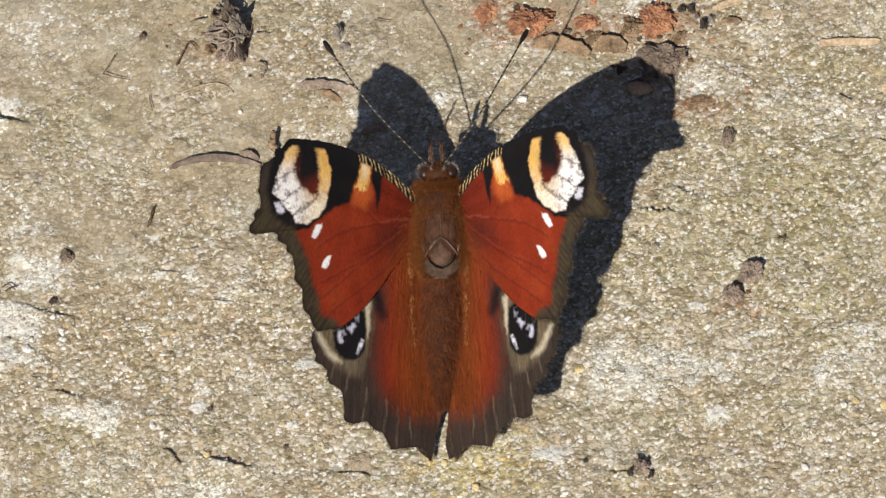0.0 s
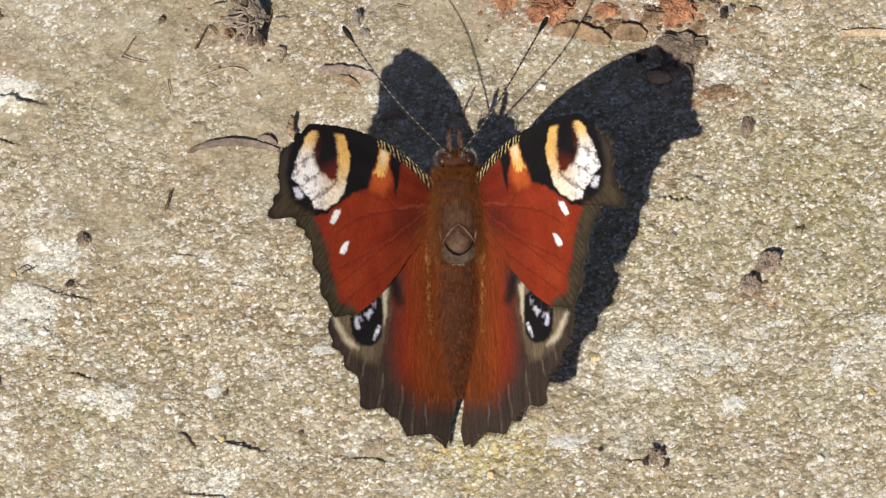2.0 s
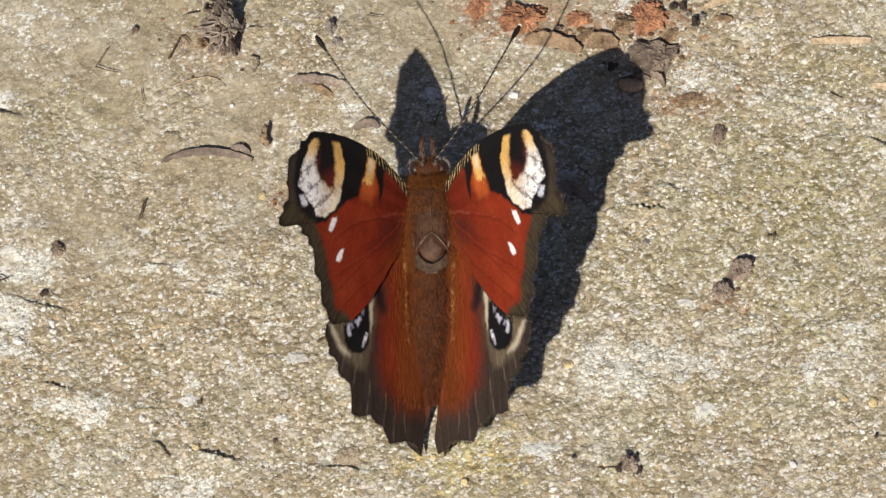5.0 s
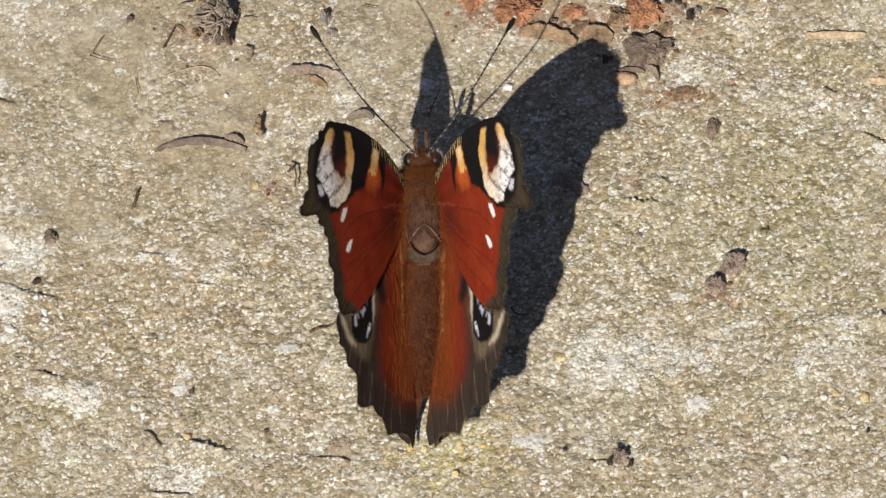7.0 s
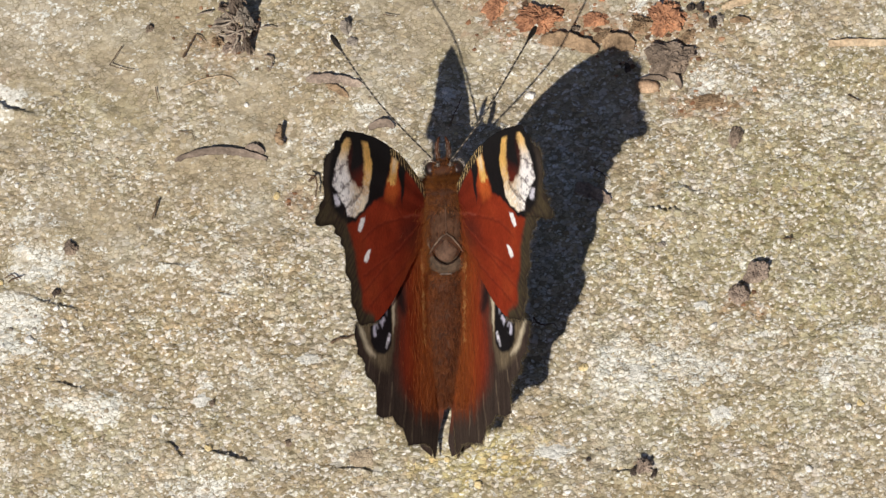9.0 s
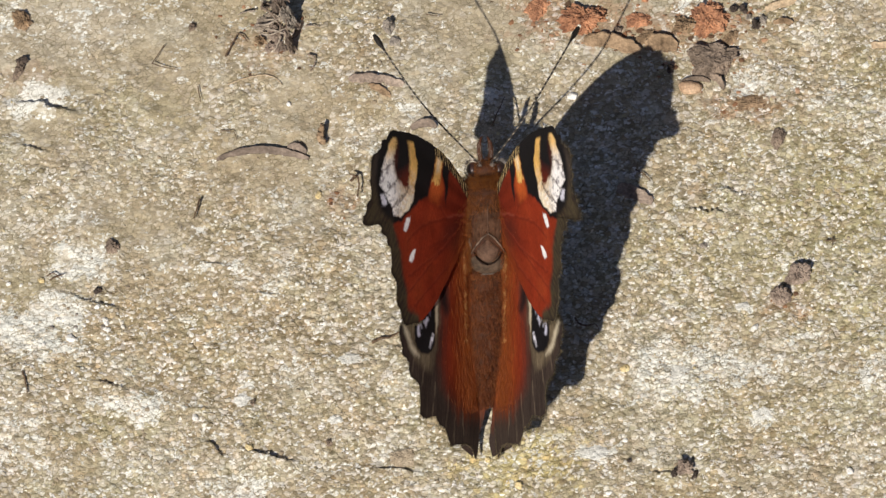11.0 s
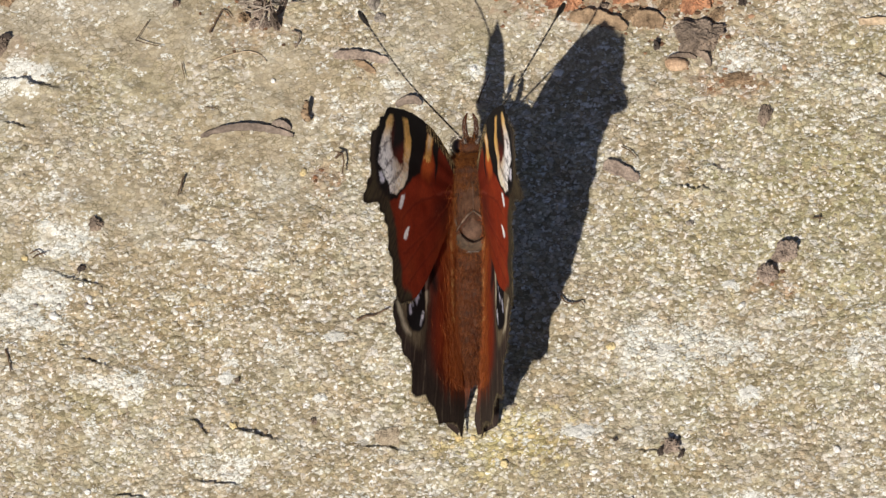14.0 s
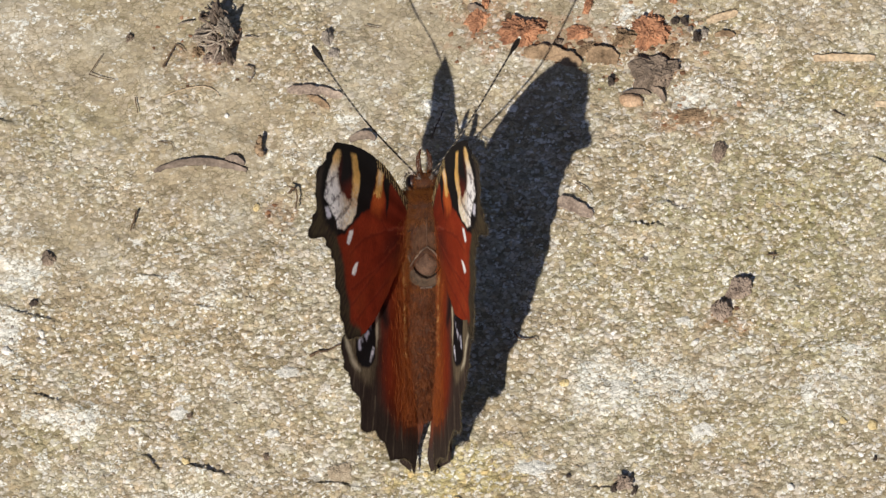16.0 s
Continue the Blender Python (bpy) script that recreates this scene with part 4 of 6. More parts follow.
def root_clump():
    """A withered tuft: earthy crumbs with rootlets reaching out of them."""
    tuft = tagged(new("withered_root_tuft"), "withered grey-brown tuft of rootlets and crumbled earth", "root tuft")
    for k, (at, size, mat) in enumerate([
        ((-27.8, 35.9), (1.3, 1.1, 1.2), WITHERED), ((-26.5, 36.8), (0.9, 0.9, 4.8), LEAF), ((-27.0, 34.0), (1.4, 1.1, 0.9), PINKISH), ((-29.2, 32.9), (0.8, 0.7, 0.8), BROWN),
        ((-29.1, 35.1), (1.0, 0.8, 0.6), WITHERED), ((-25.1, 31.5), (0.6, 0.6, 3.6), LEAF), ((-24.4, 34.1), (1.3, 0.4, 1.0), PINKISH), ((-27.1, 32.1), (0.9, 0.8, 0.5), PINKISH), ((-25.4, 35.2), (1.0, 0.8, 3.8), SLATE),
        ((-28.6, 37.7), (0.7, 0.5, 1.0), UMBER), ((-28.1, 31.9), (0.6, 0.5, 0.5), PINKISH), ((-26.3, 31.8), (0.5, 0.6, 0.6), LEAF),
    ]):
        crumb("clod", at, size, mat, 300 + k, "", "", k * 41, "", 0.5, 0.3, tuft)
    for k, (points, radius) in enumerate([
        ([(*(-26.4, 37.9), 2.2), (*(-26.7, 40.4), 1.5), (*(-27.2, 42.8), 0.6), (*(-27.7, 44.4), 0.1)], 0.2), ([(*(-29.9, 36.9), 0.5), (*(-31.1, 36.8), 0.5), (*(-32.1, 36.6), 0.2)], 0.13),
        ([(*(-23.5, 34.2), 0.7), (*(-22.7, 34.3), 0.6), (*(-21.7, 34.3), 0.3)], 0.1), ([(*(-23.1, 30.6), 0.3), (*(-22.3, 30.1), 0.4), (*(-22.2, 29.2), 0.3), (*(-22.7, 28.3), 0.1)], 0.13),
        ([(*(-26.5, 33.0), 0.8), (*(-26.9, 32.1), 0.4), (*(-27.5, 31.2), 0.1)], 0.18), ([(*(-27.7, 36.6), 1.4), (*(-27.4, 37.6), 1.6), (*(-28.0, 38.8), 1.0)], 0.2),
        ([(*(-27.1, 36.1), 1.8), (*(-25.9, 37.2), 2.4), (*(-25.1, 36.9), 1.8)], 0.16), ([(*(-28.4, 34.1), 1.0), (*(-26.7, 33.5), 1.2), (*(-25.2, 32.8), 1.0)], 0.17),
        ([(*(-28.5, 35.4), 1.0), (*(-27.1, 35.1), 1.6), (*(-26.1, 36.1), 2.0)], 0.15), ([(*(-28.9, 37.1), 1.2), (*(-27.5, 35.6), 2.0), (*(-26.5, 34.0), 1.6), (*(-26.8, 32.8), 0.8)], 0.16),
        ([(*(-29.6, 34.8), 0.8), (*(-28.0, 34.4), 1.6), (*(-26.2, 34.9), 2.4), (*(-24.7, 34.6), 1.6)], 0.15), ([(*(-29.1, 33.7), 0.6), (*(-27.7, 33.1), 1.3), (*(-25.9, 33.5), 1.8), (*(-24.2, 33.7), 1.2)], 0.14),
        ([(*(-28.2, 38.2), 1.4), (*(-27.0, 36.8), 3.0), (*(-25.8, 35.0), 2.6), (*(-25.5, 33.0), 1.5)], 0.15),
    ]):
        stem("rootlet", points, radius, UMBER if k % 3 == 0 else WITHERED, "", "", 0, tuft, 40 + k)
    return tuft


def bark_dust():
    """Uncounted specks of crumbled bark round the larger crumbs."""
    rng = np.random.default_rng(81)
    bm = bmesh.new()
    bmesh.ops.create_icosphere(bm, subdivisions=1, radius=1)
    base = np.array([v.co[:] for v in bm.verts])
    tris = np.array([[v.index for v in f.verts] for f in bm.faces])
    bm.free()
    spots = [((11.4, 33.1), 3.5, 1.6, 60), ((17.7, 32.3), 5.0, 1.5, 110), ((26.9, 31.7), 3.5, 2.2, 80), ((26.9, 26.7), 5.0, 1.6, 60), ((5.7, 35.9), 2.6, 1.6, 40), ((31.6, 21.3), 2.8, 0.8, 40),
             ((22.7, 30.4), 3.4, 1.6, 60), ((-27.8, 34.2), 3.0, 2.2, 60), ((31.9, 32.9), 2.0, 1.6, 40), ((36.6, -5.7), 1.6, 1.0, 16), ((-18.4, 10.4), 1.5, 0.9, 18)]
    verts, faces = [], []
    for (px, py), sx, sy, count in spots:
        x, y = rng.normal(px, sx, count), rng.normal(py, sy, count)
        z = relief(x, y) - 0.2
        for k in range(count):
            r = 0.07 + 0.3 * rng.random() ** 3.5
            lump = base * (1 + 0.9 * (rng.random((len(base), 1)) - 0.5)) * r * np.array([0.8 + 0.9 * rng.random(), 0.7 + 0.5 * rng.random(), 0.5])
            faces.append(tris + len(base) * len(verts))
            verts.append((lump + np.array([x[k], y[k], z[k] + 0.05 * r])) * MM)
    mat, tree, bsdf = shader("bark_dust", 0.9, 0.15)
    geo = tree.nodes.new("ShaderNodeNewGeometry")
    tree.links.new(ramp(tree, geo.outputs["Random Per Island"], ((0.0, (0.09, 0.055, 0.035)), (0.35, (0.24, 0.12, 0.065)), (0.7, (0.38, 0.22, 0.13)), (1.0, (0.4, 0.31, 0.22)))), bsdf.inputs["Base Color"])
    ob = mesh_object(from_arrays("bark_dust", np.vstack(verts), np.vstack(faces)), "bark_dust", mat, None, "", False)
    tagged(ob, "scattered orange and brown specks of crumbled bark", "bark dust", kind="stuff")


root_clump()
bark_dust()

# ---- the butterfly ----
# Wing plans in millimetres: u out from the hinge, v forward along it.
FORE_EDGE = [(0.6, 8.0), (5.4, 11.7), (8.9, 13.6), (12.4, 14.8), (16.4, 15.7), (20.8, 15.9), (22.9, 15.3), (24.7, 14.1), (26.1, 12.6),
             (27.0, 11.3), (27.2, 10.1), (27.0, 8.9), (27.2, 7.2), (28.0, 5.1), (27.4, 4.2), (25.8, 4.5), (24.4, 4.3), (23.2, 2.8),
             (22.1, 1.7), (21.6, 0.1), (21.3, -1.2), (20.4, -2.1), (20.3, -4.4), (19.1, -5.5), (18.2, -7.1), (16.6, -7.0),
             (14.9, -6.7), (12.7, -5.6), (10.4, -3.8), (8.4, -1.8), (6.4, 0.4), (4.0, 2.6), (1.2, 4.0)]
HIND_EDGE = [(0.3, 5.0), (5.3, 3.2), (10.3, 0.4), (14.6, -2.6), (16.9, -5.3), (17.6, -8.1), (17.4, -9.8), (16.6, -10.9), (15.6, -11.7),
             (15.2, -13.2), (13.7, -14.3), (13.5, -15.7), (13.3, -17.3), (12.5, -17.9), (11.2, -17.8), (10.1, -17.7), (9.3, -18.5),
             (7.8, -19.2), (7.0, -20.4), (6.5, -21.2), (5.3, -21.0), (3.1, -20.9), (1.6, -21.4), (0.9, -22.6), (0.45, -21.7),
             (0.15, -20.1), (-0.4, -17.4), (-0.8, -14.2), (-0.6, -7.7), (-0.2, -0.8)]
RED, DEEP_RED, RUST = (0.228, 0.028, 0.01), (0.095, 0.0125, 0.0065), (0.215, 0.052, 0.011)
BLACK, CREAM, YELLOW = (0.009, 0.008, 0.009), (0.74, 0.62, 0.46), (0.74, 0.44, 0.13)
OLIVE, SMOKE, LILAC, WHITE = (0.066, 0.05, 0.028), (0.03, 0.021, 0.018), (0.55, 0.54, 0.66), (0.85, 0.83, 0.82)


def fore_tones(u, v):
    wob = lattice(u, v, 0.7, 3) - 0.5
    wob2 = lattice(u, v, 0.25, 4) - 0.5
    uu, vv = u + 0.25 * wob + 0.12 * wob2, v + 0.25 * (lattice(u, v, 0.7, 5) - 0.5) + 0.12 * (lattice(u, v, 0.25, 6) - 0.5)
    feather = lattice(u * 0.35, v, 0.14, 10) - 0.5
    c = np.tile(np.array(RED), (len(u), 1))
    # darker, browner towards the root and along the inner margin
    c = over(c, DEEP_RED, np.clip(1 - (u - 3) / 9.5, 0, 1) * 0.85)
    ray = lattice(np.arctan2(v - 6.5, u + 1.0) * 30, u * 0.12, 1.0, 90)
    c = over(c, (0.085, 0.012, 0.006), np.clip((ray - 0.4) * 2.0, 0, 1) * np.clip((17 - u) / 9, 0, 1) * 0.3)
    c = over(c, (0.05, 0.018, 0.014), np.clip(1 - np.hypot((u - 5.0) / 5.5, (v - 4.2) / 2.6), 0, 1) * 0.9)
    c = over(c, DEEP_RED, np.clip(1 - np.abs(v - 3.4 + 0.42 * (u - 8)) / 1.5, 0, 1) * np.clip((14 - u) / 6, 0, 1) * 0.6)
    c = over(c, (0.3, 0.05, 0.015), np.clip((lattice(u, v, 3.0, 7) - 0.45) * 2.5, 0, 1) * np.clip((u - 9) / 5, 0, 1) * 0.5)
    c = over(c, RUST, np.clip(1 - np.abs(v + 1.5 - (9 - u) * 0.9) / 4, 0, 1) * np.clip((11 - u) / 8, 0, 1) * 0.7)
    for line in ([(2, 7), (8.3, 6.3), (14.3, 5.1), (18, 3)], [(3, 6.5), (9, 2.5), (17.5, -1.2)], [(3, 6), (8, 0.2), (16, -4.8)], [(8.3, 6.3), (12, 8.6)],
                 [(6, 4.6), (12, 0.6), (18, -3.4)]):
        c = over(c, (0.11, 0.014, 0.007), near_line(uu, vv + 0.12, line, 0.03, 0.24) * 0.5)
        c = over(c, (0.33, 0.06, 0.03), near_line(uu, vv - 0.12, line, 0.02, 0.2) * 0.16)
    c = over(c, (0.42, 0.16, 0.12), near_line(uu, vv, [(2.5, 6.9), (5.0, 6.7), (8.0, 6.4)], 0.02, 0.22) * 0.13)
    # the black blotch and the bar
    c = over(c, BLACK, inside(uu, vv, [(17.5, 17), (14.2, 16.5), (10.9, 15.6), (11.4, 12.8), (12.3, 10.0), (13.0, 8.4), (15.2, 8.0), (17.2, 6.7), (19.4, 5.2),
                                       (21.8, 4.8), (23.6, 5.3), (25.9, 6.6), (26.4, 9.3), (26.1, 12.6), (25.6, 15.2), (22.5, 17)], 0.5))
    c = over(c, (0.42, 0.085, 0.02), inside(uu, vv, [(11.2, 12.2), (9.5, 12.4), (9.7, 9.0), (10.6, 7.8), (12.6, 8.2), (12.2, 10.2)], 1.4))
    c = over(c, YELLOW, inside(uu, vv + 1.1 * (lattice(u, v * 0.3, 0.16, 11) - 0.5), [(11.0, 14.3), (9.6, 14.0), (9.7, 12.1), (10.3, 10.4), (11.5, 9.9), (12.2, 10.4), (11.5, 12.1)], 0.5))
    c = over(c, CREAM, inside(uu, vv, [(10.9, 13.6), (10.0, 13.2), (10.2, 11.6), (11.2, 11.4)], 0.8) * 0.7)
    c = over(c, BLACK, inside(uu, vv, [(9.4, 14.6), (7.9, 14.0), (8.0, 10.6), (8.7, 7.7), (9.1, 9.7), (9.6, 11.4)], 0.5))
    # the eyespot: cream and yellow round a dark wine-red heart
    eye = inside(uu + 0.18 * feather, vv, [(23.0, 14.2), (22.0, 15.1), (20.4, 15.7), (19.3, 15.6), (18.3, 15.9), (17.3, 15.4), (16.4, 14.0), (16.0, 12.3), (16.2, 10.2), (16.7, 8.1),
                          (17.8, 6.7), (19.6, 5.7), (21.4, 5.7), (21.8, 6.6), (23.1, 7.6), (24.0, 8.7), (25.0, 9.3), (24.4, 11.1)], 0.35)
    pale = np.tile(np.array(CREAM), (len(u), 1))
    pale = over(pale, YELLOW, np.clip((19.2 - uu) / 1.6, 0, 1) * np.clip((vv - 7.5) / 2.5, 0, 1))
    pale = over(pale, YELLOW, np.clip((vv - 12.2) / 2.0, 0, 1) * 0.85)
    pale = over(pale, (0.62, 0.53, 0.5), np.clip((uu - 20.8) / 1.5, 0, 1) * np.clip((13 - vv) / 2.5, 0, 1) * 0.35)
    pale = over(pale, WHITE, np.clip((wob2 + 0.15) * 3, 0, 1) * np.clip((12 - vv) / 4, 0, 1) * 0.5)
    pale = over(pale, (0.9, 0.8, 0.6), np.clip(1 - np.abs(uu - 17.9) / 1.1, 0, 1) * np.clip((10.5 - vv) / 2.0, 0, 1) * 0.8)
    pale = over(pale, (0.93, 0.9, 0.89), np.clip((uu - 19.6) / 2.2, 0, 1) * np.clip((13.5 - vv) / 3.0, 0, 1) * 0.9)
    blot = lattice(u + 0.3 * v, v - 0.3 * u, 0.6, 91) * 0.55 + lattice(u, v, 0.22, 92) * 0.45
    pale = over(pale, (0.2, 0.17, 0.19), np.clip((blot - 0.5) * 6, 0, 1) * np.clip((uu - 19.4 - 0.35 * (vv - 8)) / 2.4, 0, 1) * np.clip((13.5 - vv) / 2, 0, 1) * 0.75)
    pale = over(pale, (0.62, 0.42, 0.26), np.clip((lattice(u * 0.4, v - 0.5 * u, 0.4, 12) - 0.55) * 3, 0, 1) * np.clip((22.5 - uu) / 3, 0, 1) * np.clip((11.5 - vv) / 3, 0, 1) * 0.75)
    c = c * (1 - eye[:, None]) + pale * eye[:, None]
    heart = inside(uu + 0.4 * feather, vv + 0.3 * feather, [(20.7, 16.4), (18.9, 16.4), (18.2, 14.6), (17.9, 12.6), (17.6, 10.8), (17.9, 9.1), (19.3, 9.3), (20.6, 10.2), (21.5, 11.4), (21.8, 13.0), (21.2, 14.6)], 0.9)
    core = over(np.tile(np.array((0.2, 0.06, 0.018)), (len(u), 1)), (0.1, 0.016, 0.009), np.clip((heart - 0.5) * 2.2, 0, 1))
    core = over(core, BLACK, np.clip((vv - 9.9 + 0.35 * (uu - 19.5)) / 2.0, 0, 1) * np.clip(1.5 - abs(uu - 19.5) / 1.9, 0, 1))
    c = c * (1 - heart[:, None]) + core * heart[:, None]
    for line in ([(19.8, 10.7), (22.6, 8.8), (24.5, 8.0)], [(17.7, 9.4), (20.6, 7.4), (22.4, 6.0)], [(21.0, 12.4), (24.6, 10.8)]):
        c = over(c, (0.05, 0.025, 0.02), near_line(uu + 0.5 * wob, vv + 0.4 * wob2, line, 0.03, 0.2) * 0.7)
    c = over(c, (0.62, 0.6, 0.68), inside(uu + 0.5 * feather, vv, [(24.7, 8.1), (23.9, 8.2), (23.1, 7.3), (23.1, 6.9), (24.1, 6.8)], 0.4))
    # white dots
    c = over(c, WHITE, inside(uu, vv, [(17.3, 5.9), (17.9, 5.7), (18.6, 5.0), (19.0, 4.1), (18.5, 3.9), (17.8, 4.5), (17.4, 5.3)], 0.3))
    c = over(c, WHITE, inside(uu, vv, [(16.0, 2.0), (16.5, 1.9), (17.1, 1.1), (17.2, 0.5), (16.7, 0.4), (16.2, 0.9), (15.95, 1.5)], 0.3))
    # dusky olive border, streaked across
    edge = inside(uu, vv, [(25.0, 15.4), (25.4, 12.4), (25.9, 9.6), (25.3, 6.9), (23.4, 5.7), (21.5, 5.1), (20.4, 2.9), (19.2, 0.8), (18.9, -1.2), (17.9, -3.3), (17.4, -5.1), (14.9, -6.0),
                           (14, -9), (22, -9), (30, 0), (30, 18), (24, 17)], 1.2)
    streak = lattice((u * 0.75 + v * 0.65) * 1.0, (u - v) * 0.12, 0.22, 9)
    border = over(np.tile(np.array(OLIVE), (len(u), 1)), SMOKE, np.clip(streak * 1.4 - 0.4, 0, 1))
    border = over(border, (0.05, 0.038, 0.033), np.clip((vv - 7.5) / 3, 0, 1) * 0.85)
    border = over(border, BLACK, np.clip((vv - 13.2) / 1.2, 0, 1) * 0.9)
    rim = inside(u, v, FORE_EDGE, 1.6)
    border = over(border, (0.02, 0.015, 0.012), np.clip(1.7 - rim * 1.5, 0, 1) * 0.8)
    c = c * (1 - edge[:, None]) + border * edge[:, None]
    # leading edge: black with fine yellow cross strokes near the root
    lead = near_line(u, v, [(0.6, 8.0), (5.4, 11.7), (8.9, 13.6), (12.4, 14.8), (16.4, 15.7), (21.3, 16.0)], 0.75, 0.35)
    c = over(c, BLACK, lead)
    stroke = np.clip(np.sin((u * 1.0 - v * 0.35 + 0.35 * wob) * 2 * math.pi / 0.55) * 3.4 - 2.0 + 2.4 * wob2, 0, 1)
    c = over(c, (0.72, 0.52, 0.24), near_line(u, v, [(1.5, 8.6), (5.4, 11.5), (8.9, 13.3), (11.0, 14.1)], 0.52, 0.3) * stroke)
    return c


def hind_tones(u, v):
    uu, vv = u + 0.3 * (lattice(u, v, 0.8, 13) - 0.5), v + 0.3 * (lattice(u, v, 0.8, 14) - 0.5)
    uu, vv = uu + 0.12 * (lattice(u, v, 0.25, 15) - 0.5), vv + 0.12 * (lattice(u, v, 0.25, 16) - 0.5)
    fibre = lattice(u * 1.0 + v * 0.12, v * 0.06, 0.2, 17)
    c = over(np.tile(np.array(SMOKE), (len(u), 1)), (0.075, 0.052, 0.04), fibre * 0.5)
    comb = lattice(u * 1.0 + v * 0.12, v * 0.08, 0.34, 93) - 0.5
    red = inside(uu + 0.7 * comb, vv + 1.7 * comb, [(-2, 6), (8, 3), (7.2, -2.3), (8.3, -7.2), (8.6, -11.3), (7.9, -14.1), (6.4, -15.8), (4.6, -17.2), (2.1, -17.6), (-2, -16.5)], 4.0)
    field = over(np.tile(np.array(RED), (len(u), 1)), RUST, np.clip(1 - (u - 2.5) / 5.0, 0, 1))
    field = over(field, DEEP_RED, np.clip(fibre - 0.3, 0, 1) * 0.7)
    field = over(field, (0.1, 0.018, 0.009), np.clip((u - 5.2) / 3.5, 0, 1) * 0.55)
    field = over(field, (0.09, 0.02, 0.01), np.clip((-v - 12.5) / 4.0, 0, 1) * 0.5)
    c = c * (1 - red[:, None]) + field * red[:, None]
    # pale dusty halo about the eyespot
    halo = inside(uu, vv, [(17.2, -6.2), (16.2, -8.8), (14.4, -10.9), (12.4, -12.2), (10.8, -12.2), (9.8, -9.6), (9.0, -6.5), (8.9, -2.5), (12, -2.0), (15.5, -4)], 1.5)
    c = over(c, (0.17, 0.13, 0.08), halo * (0.4 + 0.5 * fibre))
    c = over(c, (0.6, 0.52, 0.38), inside(uu, vv, [(17.0, -6.6), (15.6, -8.4), (14.2, -9.9), (13.6, -10.6), (14.6, -10.4), (16.4, -8.6), (17.5, -6.8)], 0.9) * 0.8)
    c = over(c, (0.62, 0.54, 0.4), inside(uu, vv, [(9.9, -2.6), (9.1, -3.2), (9.3, -6.0), (9.6, -7.6), (9.8, -6.0)], 0.6) * 0.8)
    c = over(c, BLACK, inside(uu, vv, [(8.9, -2.0), (8.4, -4.0), (7.6, -5.3), (6.7, -5.0), (7.2, -3.0), (7.8, -1.5)], 1.4) * 0.9)
    c = over(c, BLACK, inside(uu, vv, [(14.9, -7.0), (14.2, -9.2), (13.0, -10.3), (11.4, -10.3), (10.3, -9.3), (9.9, -7.0), (10.0, -4.5), (11.5, -3.5), (14.6, -4.5)], 0.5))
    speck = np.clip((lattice(u, v, 0.42, 19) - 0.36) * 3.0, 0, 0.9)
    c = over(c, LILAC, inside(uu, vv, [(13.9, -6.5), (13.2, -6.5), (12.8, -7.2), (13.1, -8.1), (13.8, -8.0), (14.2, -7.2)], 0.5) * speck)
    c = over(c, LILAC, inside(uu, vv, [(12.6, -5.4), (11.5, -5.3), (11.3, -6.2), (11.9, -6.9), (12.7, -6.4)], 0.4) * speck)
    c = over(c, LILAC, inside(uu, vv, [(11.5, -4.4), (10.8, -4.6), (11.0, -5.6), (11.6, -5.2)], 0.4) * speck)
    c = over(c, (0.72, 0.7, 0.78), inside(uu, vv, [(10.6, -7.6), (10.3, -7.9), (10.8, -9.1), (11.25, -9.6), (11.4, -9.4), (11.0, -8.5)], 0.3) * np.clip(speck + 0.45, 0, 1))
    # pale veins through the dusky border
    for line in ([(14.3, -10.2), (15.4, -12.6)], [(12.4, -11.2), (13.6, -15.0)], [(9.9, -13.6), (10.9, -18.2)], [(7.0, -14.5), (7.8, -19.4)], [(3.8, -17.2), (3.6, -21.2)], [(5.4, -16.0), (5.8, -21.2)]):
        c = over(c, (0.3, 0.23, 0.16), near_line(uu, vv, line, 0.03, 0.2) * 0.26 * np.clip(lattice(u, v, 1.2, 94) * 2 - 0.3, 0, 1))
    rim = inside(u, v, HIND_EDGE, 1.4)
    c = over(c, (0.025, 0.018, 0.016), np.clip(1.5 - rim * 1.6, 0, 1) * 0.6)
    return c


def camber(u, v, fore):
    """Height of the wing over its plane: a slight bow, pleats along the veins, a ragged edge."""
    bow = 0.018 * u * (1 - u / 26.0) * (1.0 if fore else 0.8)
    angle = np.arctan2(v - 6.5, u + 2.0)
    return bow + 0.07 * np.sin(angle * 26) * np.clip(u / 14, 0, 1) + 0.1 * (lattice(u, v, 2.2, 31) - 0.5)


